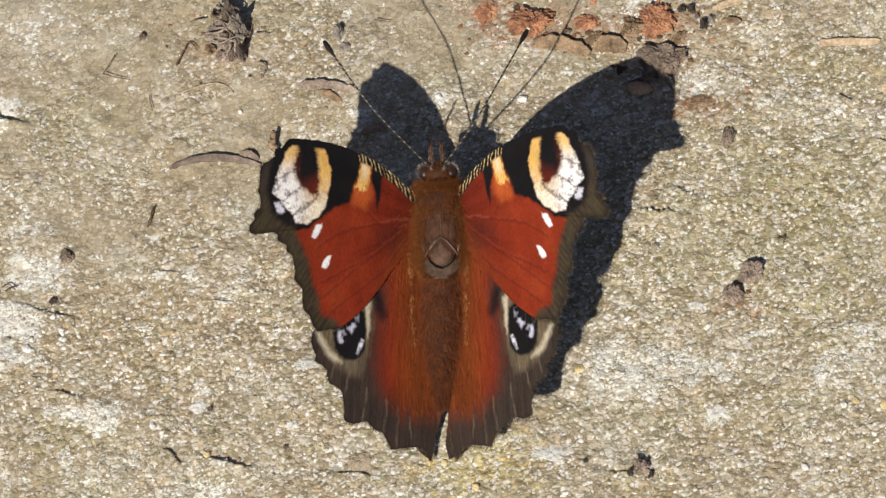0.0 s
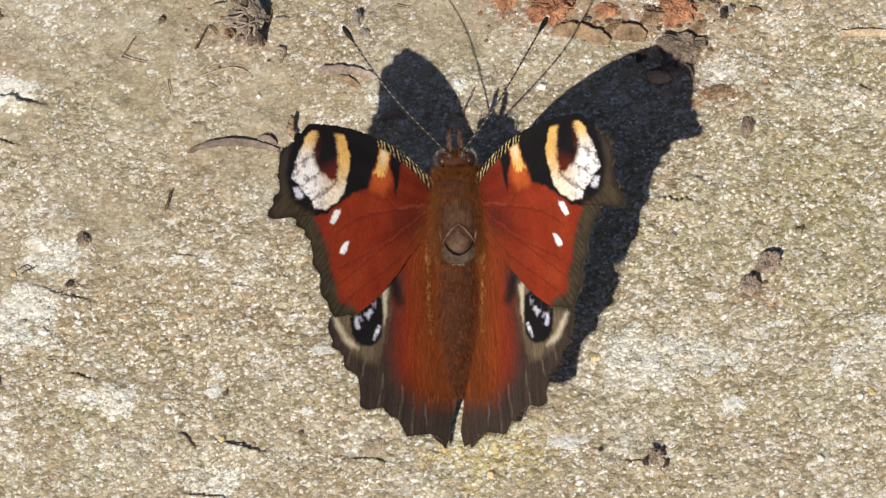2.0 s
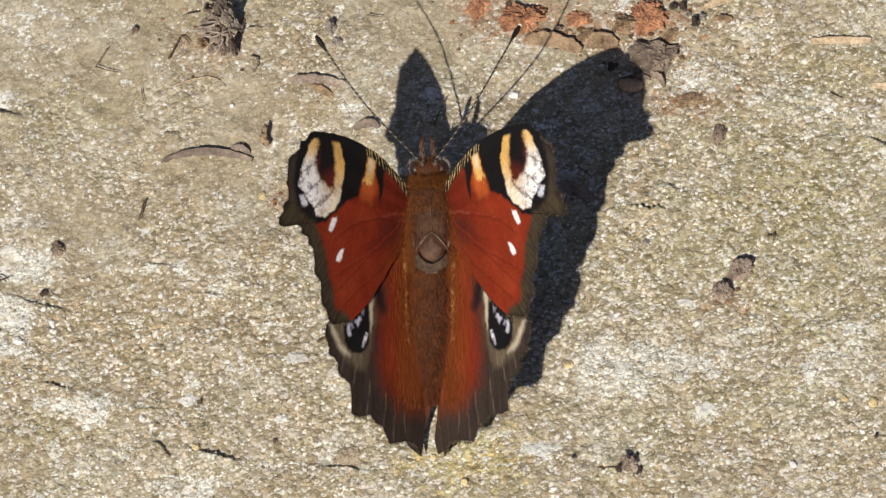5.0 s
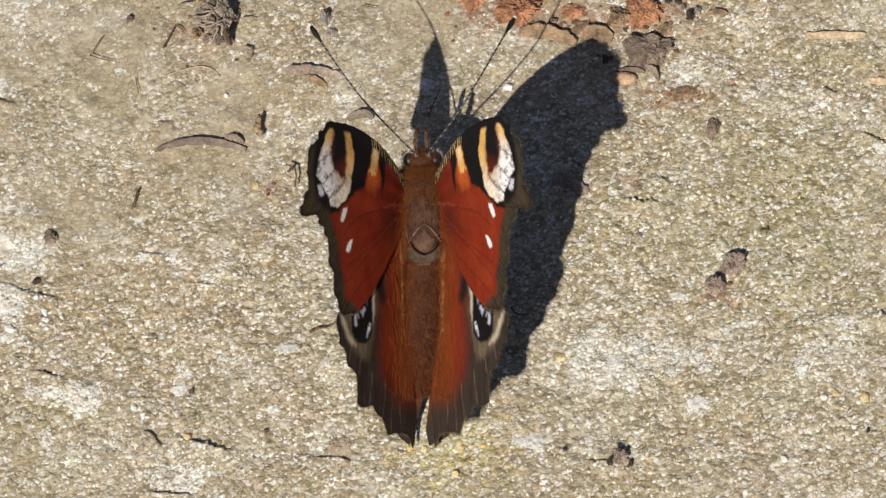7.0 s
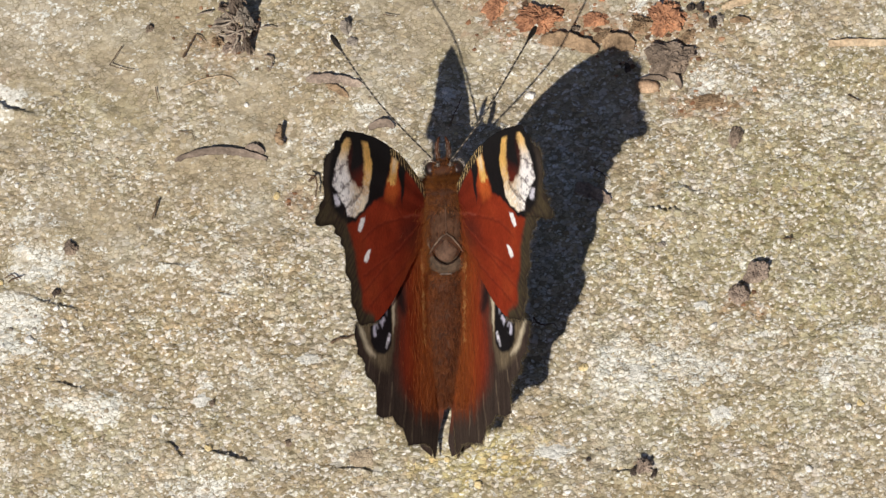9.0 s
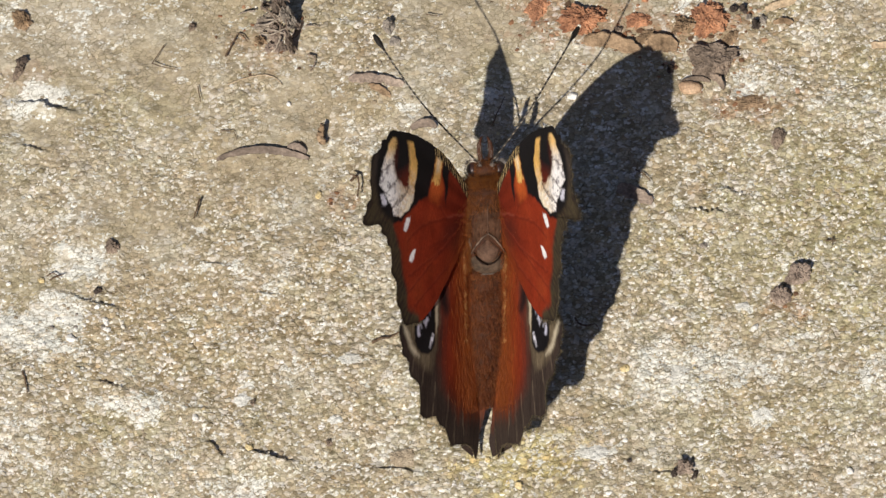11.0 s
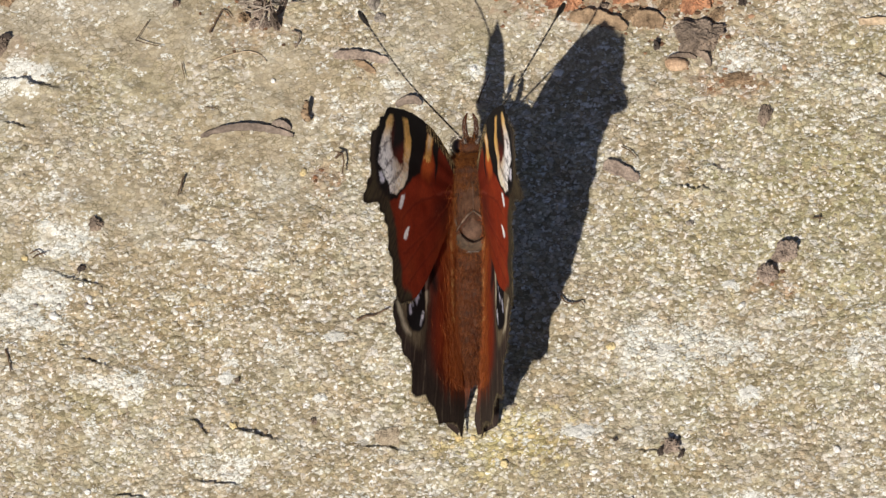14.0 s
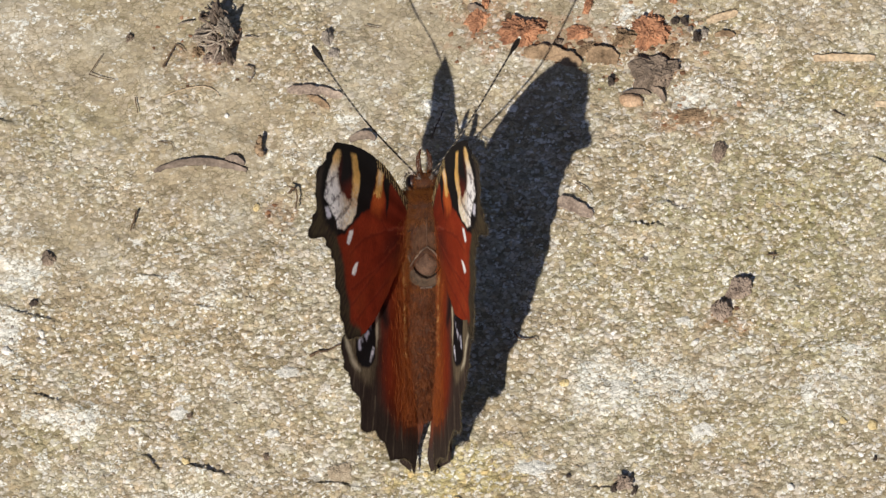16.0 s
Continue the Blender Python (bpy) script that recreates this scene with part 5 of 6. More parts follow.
def wing(name, edge, centre, tones, side, parent, fore, label):
    ring = closed_curve(edge, 640)
    rng = np.random.default_rng(21 if fore else 22)
    ragged = 0.07 * (lattice(np.arange(640) * 1.0, np.zeros(640), 2.0, 23) - 0.5) + 0.03 * (rng.random(640) - 0.5)
    ragged = ragged + 0.55 * (lattice(np.arange(640) * 1.0, np.zeros(640), 7.0, 95) - 0.55) * np.clip((ring[:, 0] - (20 if fore else 12)) / 3, 0, 1)
    out = ring - np.array(centre)
    ring = np.array(centre) + out * (1 + ragged[:, None] / np.linalg.norm(out, axis=1, keepdims=True) * 2)
    steps = np.linspace(0, 1, 110)[1:] ** 0.9
    top = [np.array([centre])] + [np.array(centre) + (ring - np.array(centre)) * k for k in steps]
    uv = np.vstack(top)
    z = camber(uv[:, 0], uv[:, 1], fore) + (0.12 if fore else -0.05)
    n, m = len(ring), len(steps)
    count = len(uv)
    thick = 0.09
    upper = np.stack([side * uv[:, 0], uv[:, 1], z], 1)
    lower = upper - np.array([0, 0, thick])
    verts = np.vstack([upper, lower]) * MM
    faces, flags = [], []
    for base, under in ((0, 0), (count, 1)):
        for k in range(n):
            tri = (base, base + 1 + k, base + 1 + (k + 1) % n)
            faces.append(tri if (side > 0) != bool(under) else tri[::-1])
            flags.append(under)
        for j in range(m - 1):
            a0, b0 = base + 1 + j * n, base + 1 + (j + 1) * n
            for k in range(n):
                l = (k + 1) % n
                quad = (a0 + k, b0 + k, b0 + l, a0 + l)
                faces.append(quad if (side > 0) != bool(under) else quad[::-1])
                flags.append(under)
    a0, b0 = 1 + (m - 1) * n, count + 1 + (m - 1) * n
    for k in range(n):
        l = (k + 1) % n
        faces.append((a0 + k, b0 + k, b0 + l, a0 + l))
        flags.append(1)
    tone = tones(uv[:, 0], uv[:, 1])
    me = from_arrays(name, verts, faces, np.vstack([tone, tone]))
    ob = mesh_object(me, name, [WING, WING_UNDER], parent, label)
    me.polygons.foreach_set("material_index", flags)
    # hair fringe along the outer margin
    sel = [k for k in range(640) if (ring[k][0] > (14 if fore else 6) and (ring[k][1] < (14 if fore else -3))) or (not fore and ring[k][1] < -17)]
    roots, ways = [], []
    for k in sel:
        for _ in range(3):
            p = ring[k] + rng.normal(size=2) * 0.05
            d = out[k] / np.linalg.norm(out[k]) + rng.normal(size=2) * 0.35
            zz = float(camber(np.array([p[0]]), np.array([p[1]]), fore)[0]) + (0.08 if fore else -0.09)
            roots.append((side * p[0] * MM, p[1] * MM, zz * MM))
            ways.append((side * d[0], d[1], rng.normal() * 0.25))
    long = 0.85 if side > 0 else 0.32
    hairs("fringe", roots, ways, np.array([0.2 + long * rng.random() ** 1.5 for _ in roots]) * MM, 0.042 * MM, FRINGE, ob, 0.2, 24, "short olive-brown hair fringe")
    # soft long hair over the root of the wing
    roots, ways, lengths = [], [], []
    for _ in range(2600 if not fore else 700):
        if fore:
            u, v = abs(rng.normal()) * 1.8 + 0.8, rng.uniform(1.0, 8.0)
            d = (0.9, -0.75)
        else:
            u, v = abs(rng.normal()) * 2.0 + 0.6, rng.uniform(-16, 3)
            d = (0.22, -1.0)
        zz = float(camber(np.array([u]), np.array([v]), fore)[0]) + (0.12 if fore else -0.05)
        roots.append((side * u * MM, v * MM, zz * MM))
        ways.append((side * (d[0] + rng.normal() * 0.15), d[1] + rng.normal() * 0.15, 0.16 + abs(rng.normal()) * 0.12))
        lengths.append(rng.uniform(0.7, 1.9) * MM)
    hairs("root_hair", roots, ways, np.array(lengths), 0.032 * MM, FUR_GOLD, ob, 0.08, 25, "long rusty-gold hair")
    if not fore:
        # a rope of short golden tufts along the crease beside the body
        roots, ways = [], []
        for _ in range(70):
            v = rng.uniform(-8.5, 3.0)
            u = 3.1 + 0.03 * v + rng.normal() * 0.16
            zz = float(camber(np.array([u]), np.array([v]), fore)[0])
            a = rng.uniform(0, 2 * math.pi)
            for _ in range(6):
                roots.append((side * (u + rng.normal() * 0.07) * MM, (v + rng.normal() * 0.09) * MM, zz * MM))
                ways.append((math.cos(a) + rng.normal() * 0.3, math.sin(a) + rng.normal() * 0.3, 0.8))
        hairs("crease_fur", roots, ways, 0.34 * MM, 0.06 * MM, GRANULE, ob, 0.35, 26, "rope of short golden tufts")
    return ob


THORAX = [(11.4, 0.1, 0.6, 0.5), (11.1, 0.4, 2.3, 1.7), (10.0, 0.9, 3.1, 2.4), (6.5, 1.2, 3.35, 2.65), (3.5, 1.1, 3.3, 2.6), (1.2, 0.8, 2.9, 2.3), (-0.2, 0.3, 1.9, 1.7), (-0.8, 0.0, 0.6, 0.6)]
ABDOMEN = [(0.9, 0.0, 0.9, 0.8), (0.2, 0.2, 2.3, 1.8), (-3.0, 0.4, 2.7, 2.05), (-6.5, 0.4, 2.6, 2.0), (-10.0, 0.1, 2.1, 1.7), (-13.0, -0.3, 1.5, 1.25), (-15.4, -0.7, 0.8, 0.75), (-16.6, -0.9, 0.2, 0.2)]


def axis_shift(y):
    """How far the body's slightly bent middle line lies off the straight, y in millimetres."""
    return float(np.interp(y, (-22.0, -15.0, -7.7, 0.0, 2.5, 6.0, 10.5, 12.1, 16.3), (-0.87, -0.45, -0.11, 0.29, 0.36, 0.46, 0.5, 0.43, 0.37)))


def skin_point(stations, rng, low=0.05, high=0.95):
    """A place on the upper side of a lathed body and its outward way."""
    p = np.array(stations)
    i = rng.uniform(0.5, len(p) - 1.6)
    k = int(i)
    y, z, rx, rz = p[k] + (p[k + 1] - p[k]) * (i - k)
    a = math.pi * rng.uniform(low, high)
    return (rx * math.cos(a), y, z + rz * math.sin(a)), (math.cos(a), 0, math.sin(a))


def butterfly():
    fly = tagged(new("butterfly"), "rust-red peacock butterfly with cream and lilac eyespots, wings half raised", "butterfly")
    fly.matrix_basis = pose(1.102 * MM, -4.068 * MM, 8.928 * MM, 21.909, 7.653, 2.72)
    rng = random.Random(5)

    bm = bmesh.new()
    lathe(bm, smooth_stations(THORAX, 40), 40, 0.03, 1)
    thorax = part("thorax", bm, BODY, fly, "brown furry thorax")
    # smooth back shield, the small plate behind it and the ring that follows
    bm = bmesh.new()
    for x, y, z, rx, ry, rz in ((0, 5.8, 2.6, 2.0, 3.8, 1.38), (-1.1, 5.2, 2.6, 1.0, 3.0, 1.15), (1.1, 5.2, 2.6, 1.0, 3.0, 1.15)):
        bmesh.ops.create_uvsphere(bm, u_segments=28, v_segments=16, radius=1, matrix=Matrix.LocRotScale((x * MM, y * MM, z * MM), None, (rx * MM, ry * MM, rz * MM)))
    part("back_shield", bm, PLATE, thorax, "bare dark brown shield")
    bm = bmesh.new()
    bmesh.ops.create_uvsphere(bm, u_segments=32, v_segments=18, radius=1, matrix=Matrix.LocRotScale((0, 2.6 * MM, 3.15 * MM), None, (1.4 * MM, 1.55 * MM, 0.85 * MM)))
    for v in bm.verts:
        if v.co.y > 2.6 * MM:
            v.co.x *= 1 - 0.8 * ((v.co.y - 2.6 * MM) / (1.55 * MM)) ** 1.0
    part("scutellum", bm, SCUTE, thorax, "small paler brown diamond plate")
    for s in (-1, 1):
        bm = bmesh.new()
        tube(bm, [(s * 2.05 * MM, 2.2 * MM, 3.2 * MM), (s * 1.45 * MM, 3.1 * MM, 3.5 * MM), (s * 0.75 * MM, 3.95 * MM, 3.85 * MM), (0, 4.5 * MM, 3.98 * MM)], [0.06 * MM, 0.11 * MM, 0.13 * MM, 0.1 * MM], 8)
        part("ridge", bm, RIM, thorax, "fine pale ridge bounding the plate")
        # a near-black tube puts in the shade of the crease behind the plate
        bm = bmesh.new()
        tube(bm, [(s * 1.75 * MM, 2.35 * MM, 3.25 * MM), (s * 1.35 * MM, 1.5 * MM, 3.5 * MM), (s * 0.7 * MM, 0.95 * MM, 3.55 * MM), (0, 0.72 * MM, 3.5 * MM)], [0.03 * MM, 0.09 * MM, 0.12 * MM, 0.1 * MM], 8)
        part("crease", bm, CREASE_SHADE, thorax, "near-black line for the shade in the crease under the diamond plate")
        bm = bmesh.new()
        tube(bm, [(s * 2.25 * MM, 4.3 * MM, 2.95 * MM), (s * 2.2 * MM, 3.5 * MM, 3.2 * MM), (s * 2.0 * MM, 2.7 * MM, 3.25 * MM)], [0.06 * MM, 0.2 * MM, 0.08 * MM], 8, 0.5)
        part("side_flake", bm, RIM, thorax, "pale scaly flake at the wing root")
    bm = bmesh.new()
    tube(bm, [(0, 8.6 * MM, 3.75 * MM), (0, 7.0 * MM, 4.0 * MM), (0, 4.6 * MM, 4.0 * MM)], [0.03 * MM, 0.06 * MM, 0.05 * MM], 8, 0.6)
    part("midline", bm, SCUTE, thorax, "thin grey line along the shield")
    bm = bmesh.new()
    bmesh.ops.create_uvsphere(bm, u_segments=32, v_segments=18, radius=1, matrix=Matrix.LocRotScale((0, 1.5 * MM, 2.1 * MM), None, (2.4 * MM, 1.85 * MM, 1.2 * MM)))
    part("hind_ring", bm, RING, thorax, "dusky grey-brown ring")
    roots, ways = [], []
    for k in range(60):
        roots.append(((-0.65 + 1.3 * k / 59) * MM, (-0.3 + rng.gauss(0, 0.05)) * MM, 2.4 * MM))
        ways.append((rng.gauss(0, 0.3), -0.5, 0.7))
    hairs("pale_tuft", roots, ways, 0.3 * MM, 0.06 * MM, FUR_PALE, thorax, 0.2, 37, "short pale tuft")
    roots, ways, lengths = [], [], []
    for _ in range(12500):
        p, d = skin_point(THORAX, rng)
        if abs(p[0]) < 1.9 and -0.2 < p[1] < 7.4 and p[2] > 1.2 and rng.random() < 0.97:
            continue
        roots.append([c * MM for c in p])
        ways.append((d[0] * 0.75 + rng.gauss(0, 0.25), -0.75 + rng.gauss(0, 0.3) + (0.9 if p[1] > 9.5 else 0), d[2] * 0.75 + rng.gauss(0, 0.2)))
        lengths.append(rng.uniform(0.5, 1.2 + 0.5 * abs(d[0])) * MM)
    hairs("thorax_hair", roots, ways, np.array(lengths), 0.031 * MM, FUR_RUST, thorax, 0.18, 31, "rust-brown hair")
    roots, ways, lengths = [], [], []
    for _ in range(650):
        p, d = skin_point(THORAX, rng, 0.2, 0.8)
        if not -0.4 < p[1] < 9.5:
            continue
        roots.append([p[0] * MM, p[1] * MM, (p[2] + 0.15) * MM])
        ways.append((d[0] * 0.3 + rng.gauss(0, 0.3), -0.9 + rng.gauss(0, 0.3), d[2] * 0.35))
        lengths.append(rng.uniform(0.3, 0.8) * MM)
    hairs("back_down", roots, ways, np.array(lengths), 0.05 * MM, FUR_BROWN, thorax, 0.2, 32, "short dark down")

    bm = bmesh.new()
    stations = []
    for i, (y, z, rx, rz) in enumerate(smooth_stations(ABDOMEN, 64)):
        swell = 1 + 0.012 * math.cos(y * 2 * math.pi / 1.9)
        stations.append((y, z, rx * swell, rz * swell))
    lathe(bm, stations, 36, 0.03, 2)
    abdomen = part("abdomen", bm, BODY, fly, "dark brown ringed abdomen")
    roots, ways, lengths = [], [], []
    for _ in range(4200):
        p, d = skin_point(ABDOMEN, rng)
        roots.append([c * MM for c in p])
        ways.append((d[0] * 0.45 + rng.gauss(0, 0.2), -1.0 + rng.gauss(0, 0.25), d[2] * 0.45 + rng.gauss(0, 0.15)))
        lengths.append(rng.uniform(0.5, 1.3) * MM)
    hairs("abdomen_hair", roots, ways, np.array(lengths), 0.06 * MM, strands("umber_hair", (0.05, 0.014, 0.005), (0.19, 0.052, 0.014)), abdomen, 0.18, 33, "umber hair")
    roots, ways, lengths = [], [], []
    for _ in range(330):
        p, d = skin_point(ABDOMEN, rng, 0.18, 0.82)
        if p[1] < -14.5:
            continue
        a = rng.uniform(-1.0, 1.0) * 1.7
        for _ in range(rng.randint(5, 12)):
            roots.append([(c + rng.gauss(0, 0.12)) * MM for c in p])
            ways.append((math.sin(a) + rng.gauss(0, 0.2), -math.cos(a) * 0.8 + rng.gauss(0, 0.2), 0.45 * d[2] + rng.gauss(0, 0.12)))
            lengths.append(rng.uniform(0.35, 0.85) * MM)
    hairs("curled_fur", roots, ways, np.array(lengths), 0.06 * MM, strands("curled_hair", (0.05, 0.015, 0.006), (0.3, 0.095, 0.027)), abdomen, 0.45, 39, "scruffy curled orange-brown tufts")
    roots, ways, lengths = [], [], []
    for k in range(800):
        low = 0.02 if k % 2 else 0.72
        p, d = skin_point(ABDOMEN, rng, low, low + 0.26)
        if p[1] < -15:
            continue
        roots.append([c * MM for c in p])
        ways.append((d[0] * 0.55 + rng.gauss(0, 0.2), -1.0 + rng.gauss(0, 0.2), d[2] * 0.3 + 0.1))
        lengths.append(rng.uniform(0.8, 2.0) * MM)
    hairs("flank_hair", roots, ways, np.array(lengths), 0.05 * MM, FUR_GOLD, abdomen, 0.18, 38, "rusty-gold flank hair")

    bm = bmesh.new()
    bmesh.ops.create_uvsphere(bm, u_segments=28, v_segments=18, radius=1, matrix=Matrix.LocRotScale((0, 12.3 * MM, 0.1 * MM), None, (1.75 * MM, 1.35 * MM, 1.5 * MM)))
    head = part("head", bm, BODY, fly, "brown furry head")
    for s in (-1, 1):
        bm = bmesh.new()
        bmesh.ops.create_uvsphere(bm, u_segments=24, v_segments=16, radius=1, matrix=Matrix.LocRotScale((s * 1.6 * MM, 12.5 * MM, -0.1 * MM), None, (0.8 * MM, 1.0 * MM, 1.1 * MM)))
        part("eye", bm, EYE, head, "dull maroon compound eye")
        bm = bmesh.new()
        tube(bm, [(s * 0.45 * MM, 13.3 * MM, -0.2 * MM), (s * 0.72 * MM, 14.6 * MM, 0.3 * MM), (s * 0.66 * MM, 15.7 * MM, 0.6 * MM), (s * 0.35 * MM, 16.5 * MM, 0.7 * MM)],
             [0.3 * MM, 0.33 * MM, 0.25 * MM, 0.08 * MM], 10)
        palp = part("palp", bm, BODY, head, "bristly brown palp")
        roots, ways = [], []
        for _ in range(110):
            y = rng.uniform(13.4, 15.8)
            a = rng.uniform(0, 2 * math.pi)
            r = 0.3 if y < 15.4 else 0.2
            roots.append(((s * 0.68 + r * math.cos(a)) * MM, y * MM, (0.2 + (y - 14) * 0.25 + r * math.sin(a)) * MM))
            ways.append((0.2 * math.cos(a), 1.0, 0.3 * math.sin(a)))
        hairs("palp_hair", roots, ways, 0.36 * MM, 0.045 * MM, FUR_PALE, palp, 0.15, 35 + s, "pale brown bristles")
    roots, ways, lengths = [], [], []
    for _ in range(800):
        a, b = rng.uniform(0, 2 * math.pi), rng.uniform(0.1, 1.4)
        d = (math.cos(a) * math.cos(b), math.sin(a) * math.cos(b), math.sin(b))
        roots.append((1.75 * d[0] * MM, (12.3 + 1.35 * d[1]) * MM, (-0.2 + 1.5 * d[2]) * MM))
        ways.append((d[0] + rng.gauss(0, 0.3), d[1] + 0.3, d[2] * 0.6 + 0.2))
        lengths.append(rng.uniform(0.3, 0.75) * MM)
    hairs("head_hair", roots, ways, np.array(lengths), 0.05 * MM, FUR_RUST, head, 0.2, 34, "rust hair")
    roots, ways, lengths = [], [], []
    for s in (-1, 1):
        for _ in range(170):
            a = rng.uniform(0, 2 * math.pi)
            roots.append(((s * 1.62 + 0.8 * math.cos(a)) * MM, (12.55 + 1.0 * math.sin(a)) * MM, 0.55 * MM))
            ways.append((math.cos(a), math.sin(a), 0.7))
            lengths.append(rng.uniform(0.25, 0.6) * MM)
        for _ in range(60):
            roots.append(((s * 0.75 + rng.gauss(0, 0.14)) * MM, (12.95 + rng.gauss(0, 0.14)) * MM, 1.45 * MM))
            ways.append((s * 0.3 + rng.gauss(0, 0.3), 0.3, 1.0))
            lengths.append(rng.uniform(0.25, 0.5) * MM)
    hairs("eye_lashes", roots, ways, np.array(lengths), 0.05 * MM, FUR_PALE, head, 0.2, 36, "pale hair round the eyes")

    for ob in fly.children_recursive:
        for v in ob.data.vertices:
            v.co.x += axis_shift(v.co.y / MM) * MM

    for s, root, mid, tip in ((-1, (-0.6, 13.4, 0.6), (-7.15, 20.46, 7.9), (-12.62, 28.96, 6.79)), (1, (1.2, 13.4, 0.6), (5.67, 18.57, 10.04), (12.28, 29.26, 3.59))):
        bm = bmesh.new()
        path = [Vector(p[:3]) * MM for p in smooth_stations([(*root, 0), (*mid, 0), (*tip, 0)], 46)]
        tube(bm, path, [0.1 * MM * (1 + 0.2 * (k % 2)) for k in range(46)], 8)
        antenna = part("antenna", bm, STALK, head, "thin dark antenna with fine pale rings")
        bm = bmesh.new()
        along = (path[-1] - path[-6]).normalized()
        start = path[-1] - along * 2.7 * MM
        tube(bm, [start + along * (k * 0.34 * MM) for k in range(9)], [r * MM for r in (0.12, 0.15, 0.21, 0.28, 0.33, 0.35, 0.33, 0.27, 0.14)], 12)
        part("club", bm, CLUB, antenna, "dark club")
        bm = bmesh.new()
        bmesh.ops.create_icosphere(bm, subdivisions=2, radius=0.24 * MM, matrix=Matrix.Translation(start + along * 2.8 * MM))
        part("tip", bm, TIP, antenna, "pale tip")

    # walking legs, from the chest down to the stone
    for root, knee, ankle, foot in (((-1.4, 5.0, -2.2), (-4.2, 5.2, -3.2), (-4.0, 3.8, -9.0), (-4.9, 3.0, -11.6)), ((1.9, 5.0, -2.2), (4.6, 5.2, -3.0), (4.3, 3.8, -8.0), (5.2, 3.0, -10.2)),
                                    ((-1.3, 2.2, -2.0), (-4.2, -0.5, -2.4), (-4.0, -5.2, -6.2), (-4.8, -7.0, -7.6)), ((1.7, 2.2, -2.0), (4.4, -0.5, -2.0), (4.2, -5.2, -5.0), (5.0, -7.0, -6.2))):
        bm = bmesh.new()
        path = [Vector(p) * MM for p in (root, knee, ankle, foot)]
        fine = []
        for a, b in zip(path, path[1:]):
            fine += [a.lerp(b, k / 6) for k in range(6)]
        tube(bm, fine + [path[-1]], [MM * (0.32 - 0.22 * k / 18) for k in range(19)], 8)
        part("leg", bm, LEG, fly, "slender dark brown leg")

    # folded inner margins of the hindwings, held still along the abdomen
    for inner, outer in (([(-0.4, -9), (-0.5, -14), (-0.7, -17), (-1.3, -19.2), (-1.75, -20.4), (-2.35, -22.4)], [(-2.4, -9), (-2.9, -14), (-3.4, -17), (-3.7, -19.2), (-3.9, -20.4), (-3.6, -21.3)]),
                         ([(0.1, -9), (0.25, -14), (0.2, -17), (-0.1, -19.2), (-0.3, -20.7), (0.05, -22.5)], [(2.2, -9), (2.6, -14), (2.7, -17), (2.7, -19.2), (2.6, -20.4), (2.4, -21.4)])):
        a = np.array(smooth_stations([(*p, 0, 0) for p in inner], 70))[:, :2]
        b = np.array(smooth_stations([(*p, 0, 0) for p in outer], 70))[:, :2]
        k = np.linspace(0, 1, 26)[None, :, None]
        xy = (a[:, None] * (1 - k) + b[:, None] * k).reshape(-1, 2)
        q = np.tile(np.linspace(0, 1, 26), 70)
        z = -0.3 + 0.3 * q + 0.12 * (lattice(xy[:, 0], xy[:, 1], 0.9, 71) - 0.5)
        top = np.column_stack([xy, z]) * MM
        verts = np.vstack([top, top - np.array([0, 0, 0.08 * MM])])
        i = np.arange(70 * 26).reshape(70, 26)
        quads = np.stack([i[:-1, :-1], i[:-1, 1:], i[1:, 1:], i[1:, :-1]], -1).reshape(-1, 4)
        rim = list(i[0]) + list(i[1:, -1]) + list(i[-1, -2::-1]) + list(i[-2:0:-1, 0])
        sides = [(rim[n], rim[(n + 1) % len(rim)], rim[(n + 1) % len(rim)] + 1820, rim[n] + 1820) for n in range(len(rim))]
        fibre = lattice(xy[:, 0], xy[:, 1] * 0.08, 0.22, 72)
        tone = over(np.tile(np.array((0.09, 0.022, 0.01)), (len(xy), 1)), (0.15, 0.036, 0.012), fibre)
        tone = over(tone, (0.034, 0.022, 0.018), np.clip((-16.4 - xy[:, 1] + 2.4 * (fibre - 0.5)) / 2.8, 0, 1))
        me = from_arrays("inner_fold", verts, list(quads) + list(quads[:, ::-1] + 1820) + sides, np.vstack([tone, tone]))
        mesh_object(me, "inner_fold", WING, fly, "dusky red-brown inner fold of the hindwing")

    wings = {}
    for s, key in ((-1, "left"), (1, "right")):
        wings[key, "hind"] = wing("hindwing", HIND_EDGE, (8.0, -9.5), hind_tones, s, fly, False, "rust-red hindwing with a lilac-flecked black eyespot and dusky border")
        wings[key, "fore"] = wing("forewing", FORE_EDGE, (14.5, 6.0), fore_tones, s, fly, True, "red forewing with a cream and yellow eyespot and olive border")
    return fly, wings


def banded(name):
    mat, tree, bsdf = shader(name, 0.6, 0.3)
    at = object_coords(tree)
    sep = tree.nodes.new("ShaderNodeSeparateXYZ")
    tree.links.new(at, sep.inputs[0])
    wave = tree.nodes.new("ShaderNodeMath")
    wave.operation = "MULTIPLY"
    tree.links.new(sep.outputs["Y"], wave.inputs[0])
    wave.inputs[1].default_value = 2 * math.pi / (0.62 * MM)
    sine = tree.nodes.new("ShaderNodeMath")
    sine.operation = "SINE"
    tree.links.new(wave.outputs[0], sine.inputs[0])
    tree.links.new(ramp(tree, sine.outputs[0], ((0.4, (0.035, 0.03, 0.025)), (0.8, (0.24, 0.21, 0.17)))), bsdf.inputs["Base Color"])
    return mat


STALK = banded("antenna_stalk")
fly, wings = butterfly()

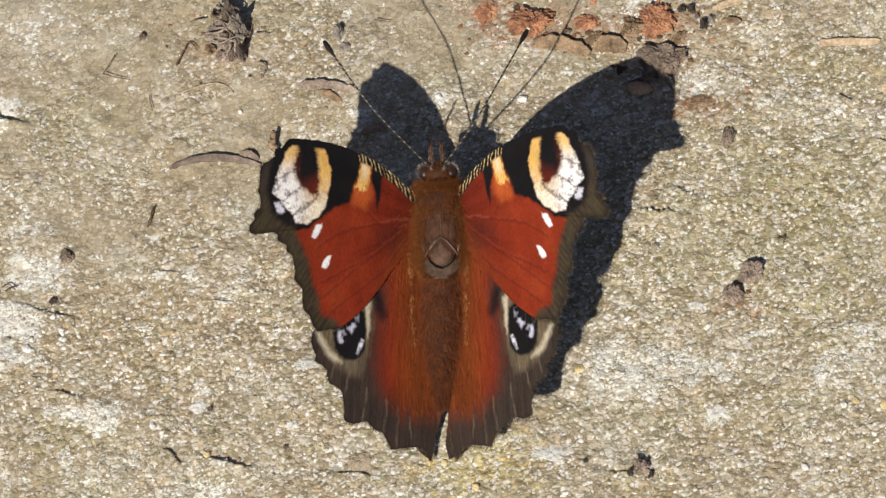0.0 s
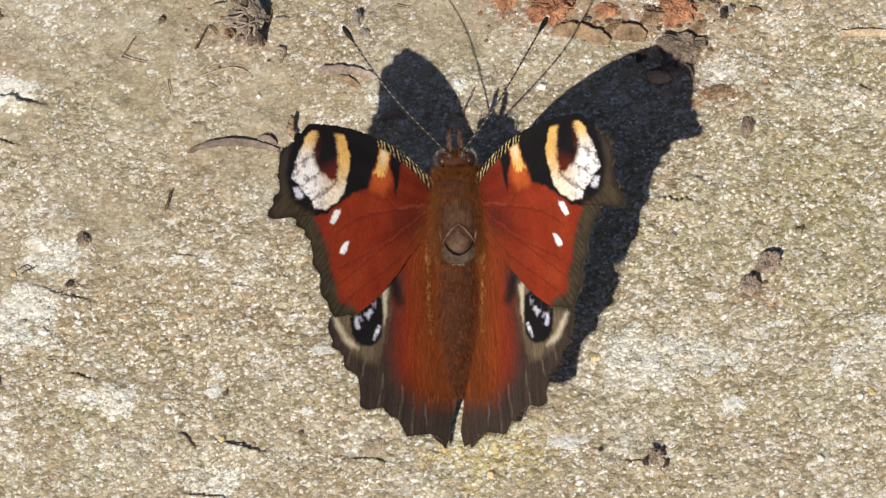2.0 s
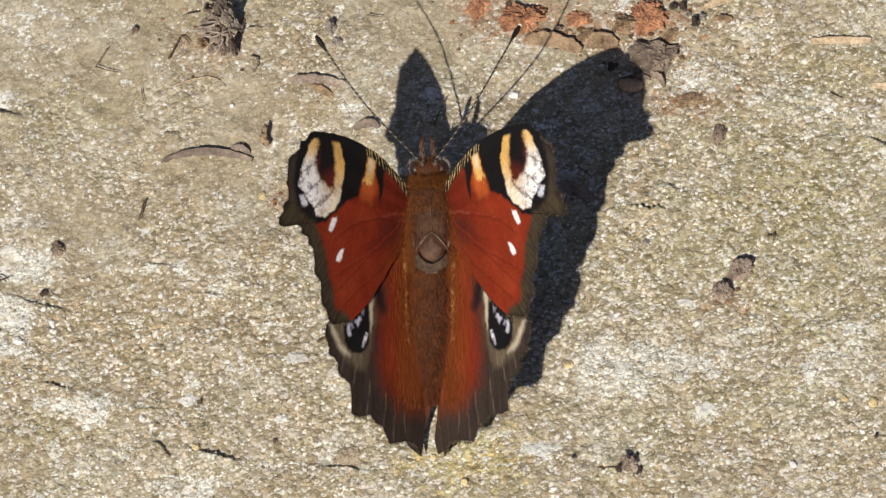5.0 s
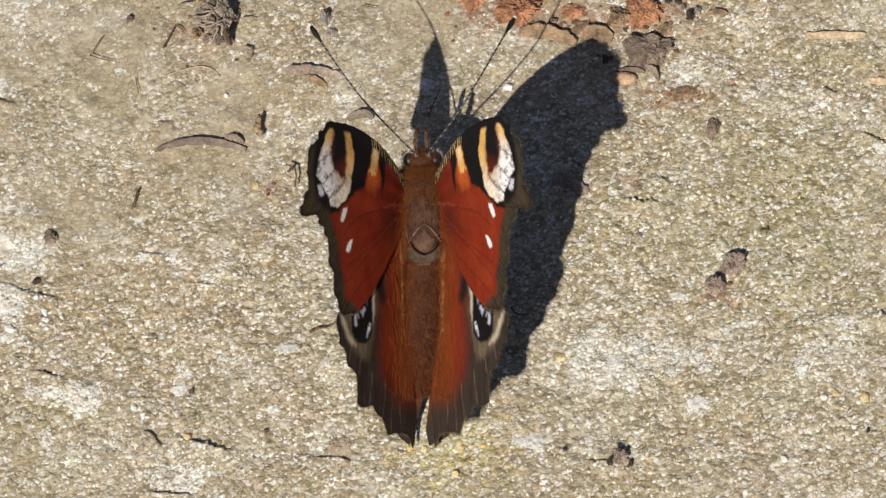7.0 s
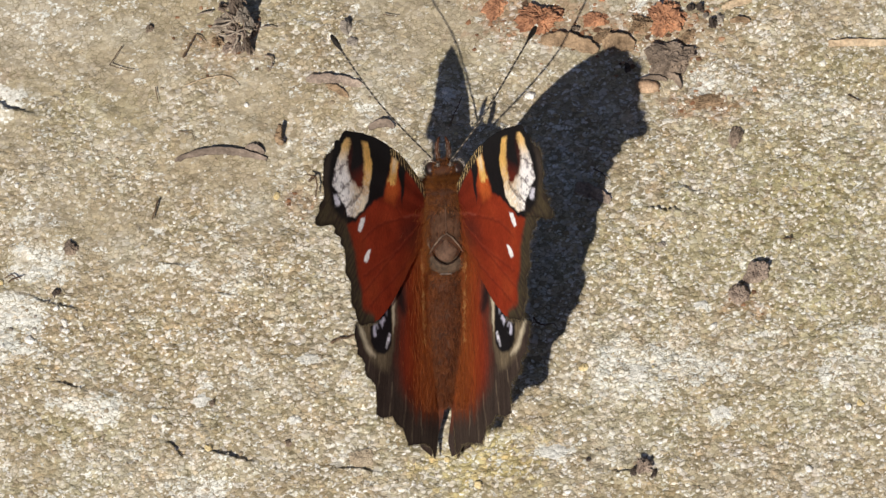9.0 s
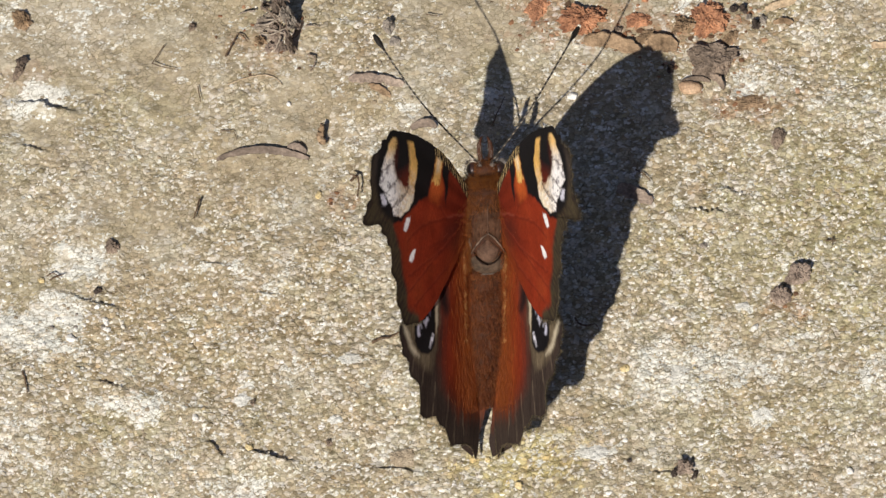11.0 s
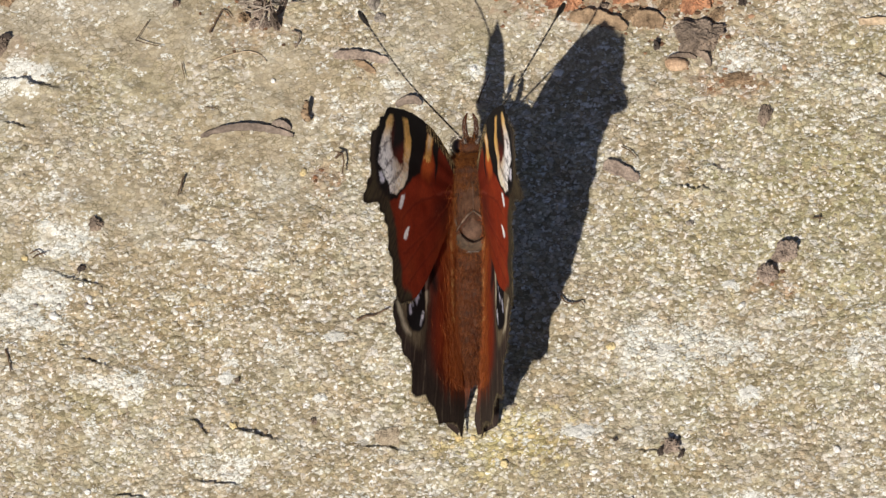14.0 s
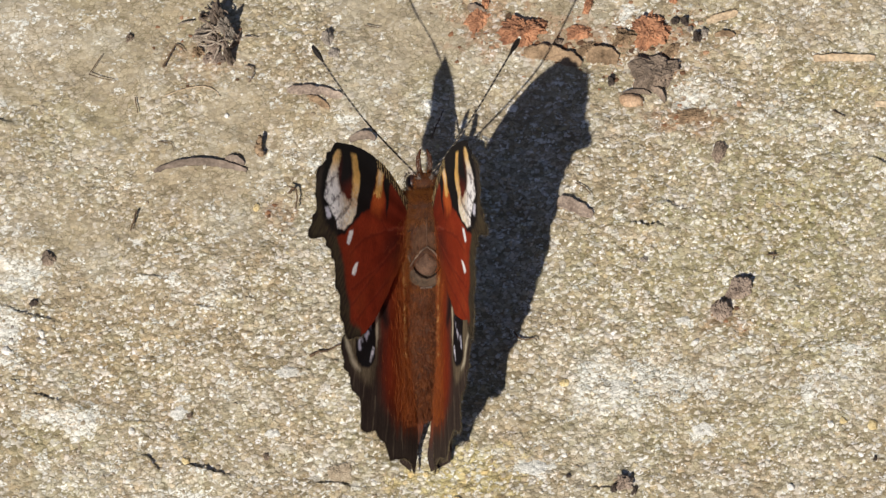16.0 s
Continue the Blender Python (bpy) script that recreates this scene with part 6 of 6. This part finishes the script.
# ---- movement ----
# seconds; lift of the left and the right forewing; how far each hindwing lies below its forewing
WING_ANGLES = [
    (0.0, 40.0, 45.6, 5.1, 2.6), (0.5, 38.9, 44.3, 5.1, 2.6), (1.0, 38.0, 44.6, 5.1, 2.6), (1.5, 38.3, 45.0, 5.1, 2.6),
    (2.0, 40.6, 46.3, 5.1, 2.6), (2.5, 42.3, 49.1, 5.1, 2.6), (3.0, 45.0, 50.0, 5.1, 2.6), (3.1, 50.8, 53.6, 4.1, 3.8),
    (3.2, 53.6, 56.1, 4.1, 3.8), (3.3, 53.8, 56.8, 4.1, 3.8), (3.5, 51.6, 55.4, 4.1, 3.8), (4.0, 51.0, 55.4, 4.1, 3.8),
    (4.5, 51.5, 55.4, 4.1, 3.8), (7.0, 61.4, 63.9, 3.0, 5.0), (7.5, 60.8, 64.2, 3.0, 5.0), (8.0, 60.5, 63.6, 3.0, 5.0),
    (8.5, 60.4, 63.9, 3.0, 5.0), (9.0, 59.8, 64.3, 3.0, 5.0), (11.5, 61.6, 68.3, 3.0, 5.0), (12.0, 61.2, 67.4, 3.0, 5.0),
    (12.6, 61.0, 67.7, 3.0, 5.0), (12.7, 67.2, 75.1, 3.3, 2.0), (12.8, 69.8, 80.9, 3.3, 2.0), (13.0, 67.5, 79.5, 3.3, 1.0),
    (13.5, 67.1, 80.6, 3.3, 0.9), (14.0, 65.6, 79.2, 3.3, 0.9), (14.5, 64.9, 78.8, 3.3, 0.8), (15.0, 64.3, 78.2, 3.3, 0.7),
    (15.5, 62.6, 76.8, 3.3, 0.7), (16.0, 63.4, 76.3, 3.3, 0.6),
]


SWEEP = {("left", "fore"): 3.01, ("right", "fore"): 2.65, ("left", "hind"): 1.19, ("right", "hind"): -1.78}


def wing_pose(side, degrees, sweep):
    return pose(side * 1.032 * MM, 0, 0, 0, -side * degrees, side * sweep)


def motions():
    for side, key, column in ((-1, "left", 1), (1, "right", 2)):
        walk(wings[key, "fore"], [(row[0], wing_pose(side, row[column], SWEEP[key, "fore"])) for row in WING_ANGLES])
        walk(wings[key, "hind"], [(row[0], wing_pose(side, row[column] - row[column + 2], SWEEP[key, "hind"])) for row in WING_ANGLES])


motions()
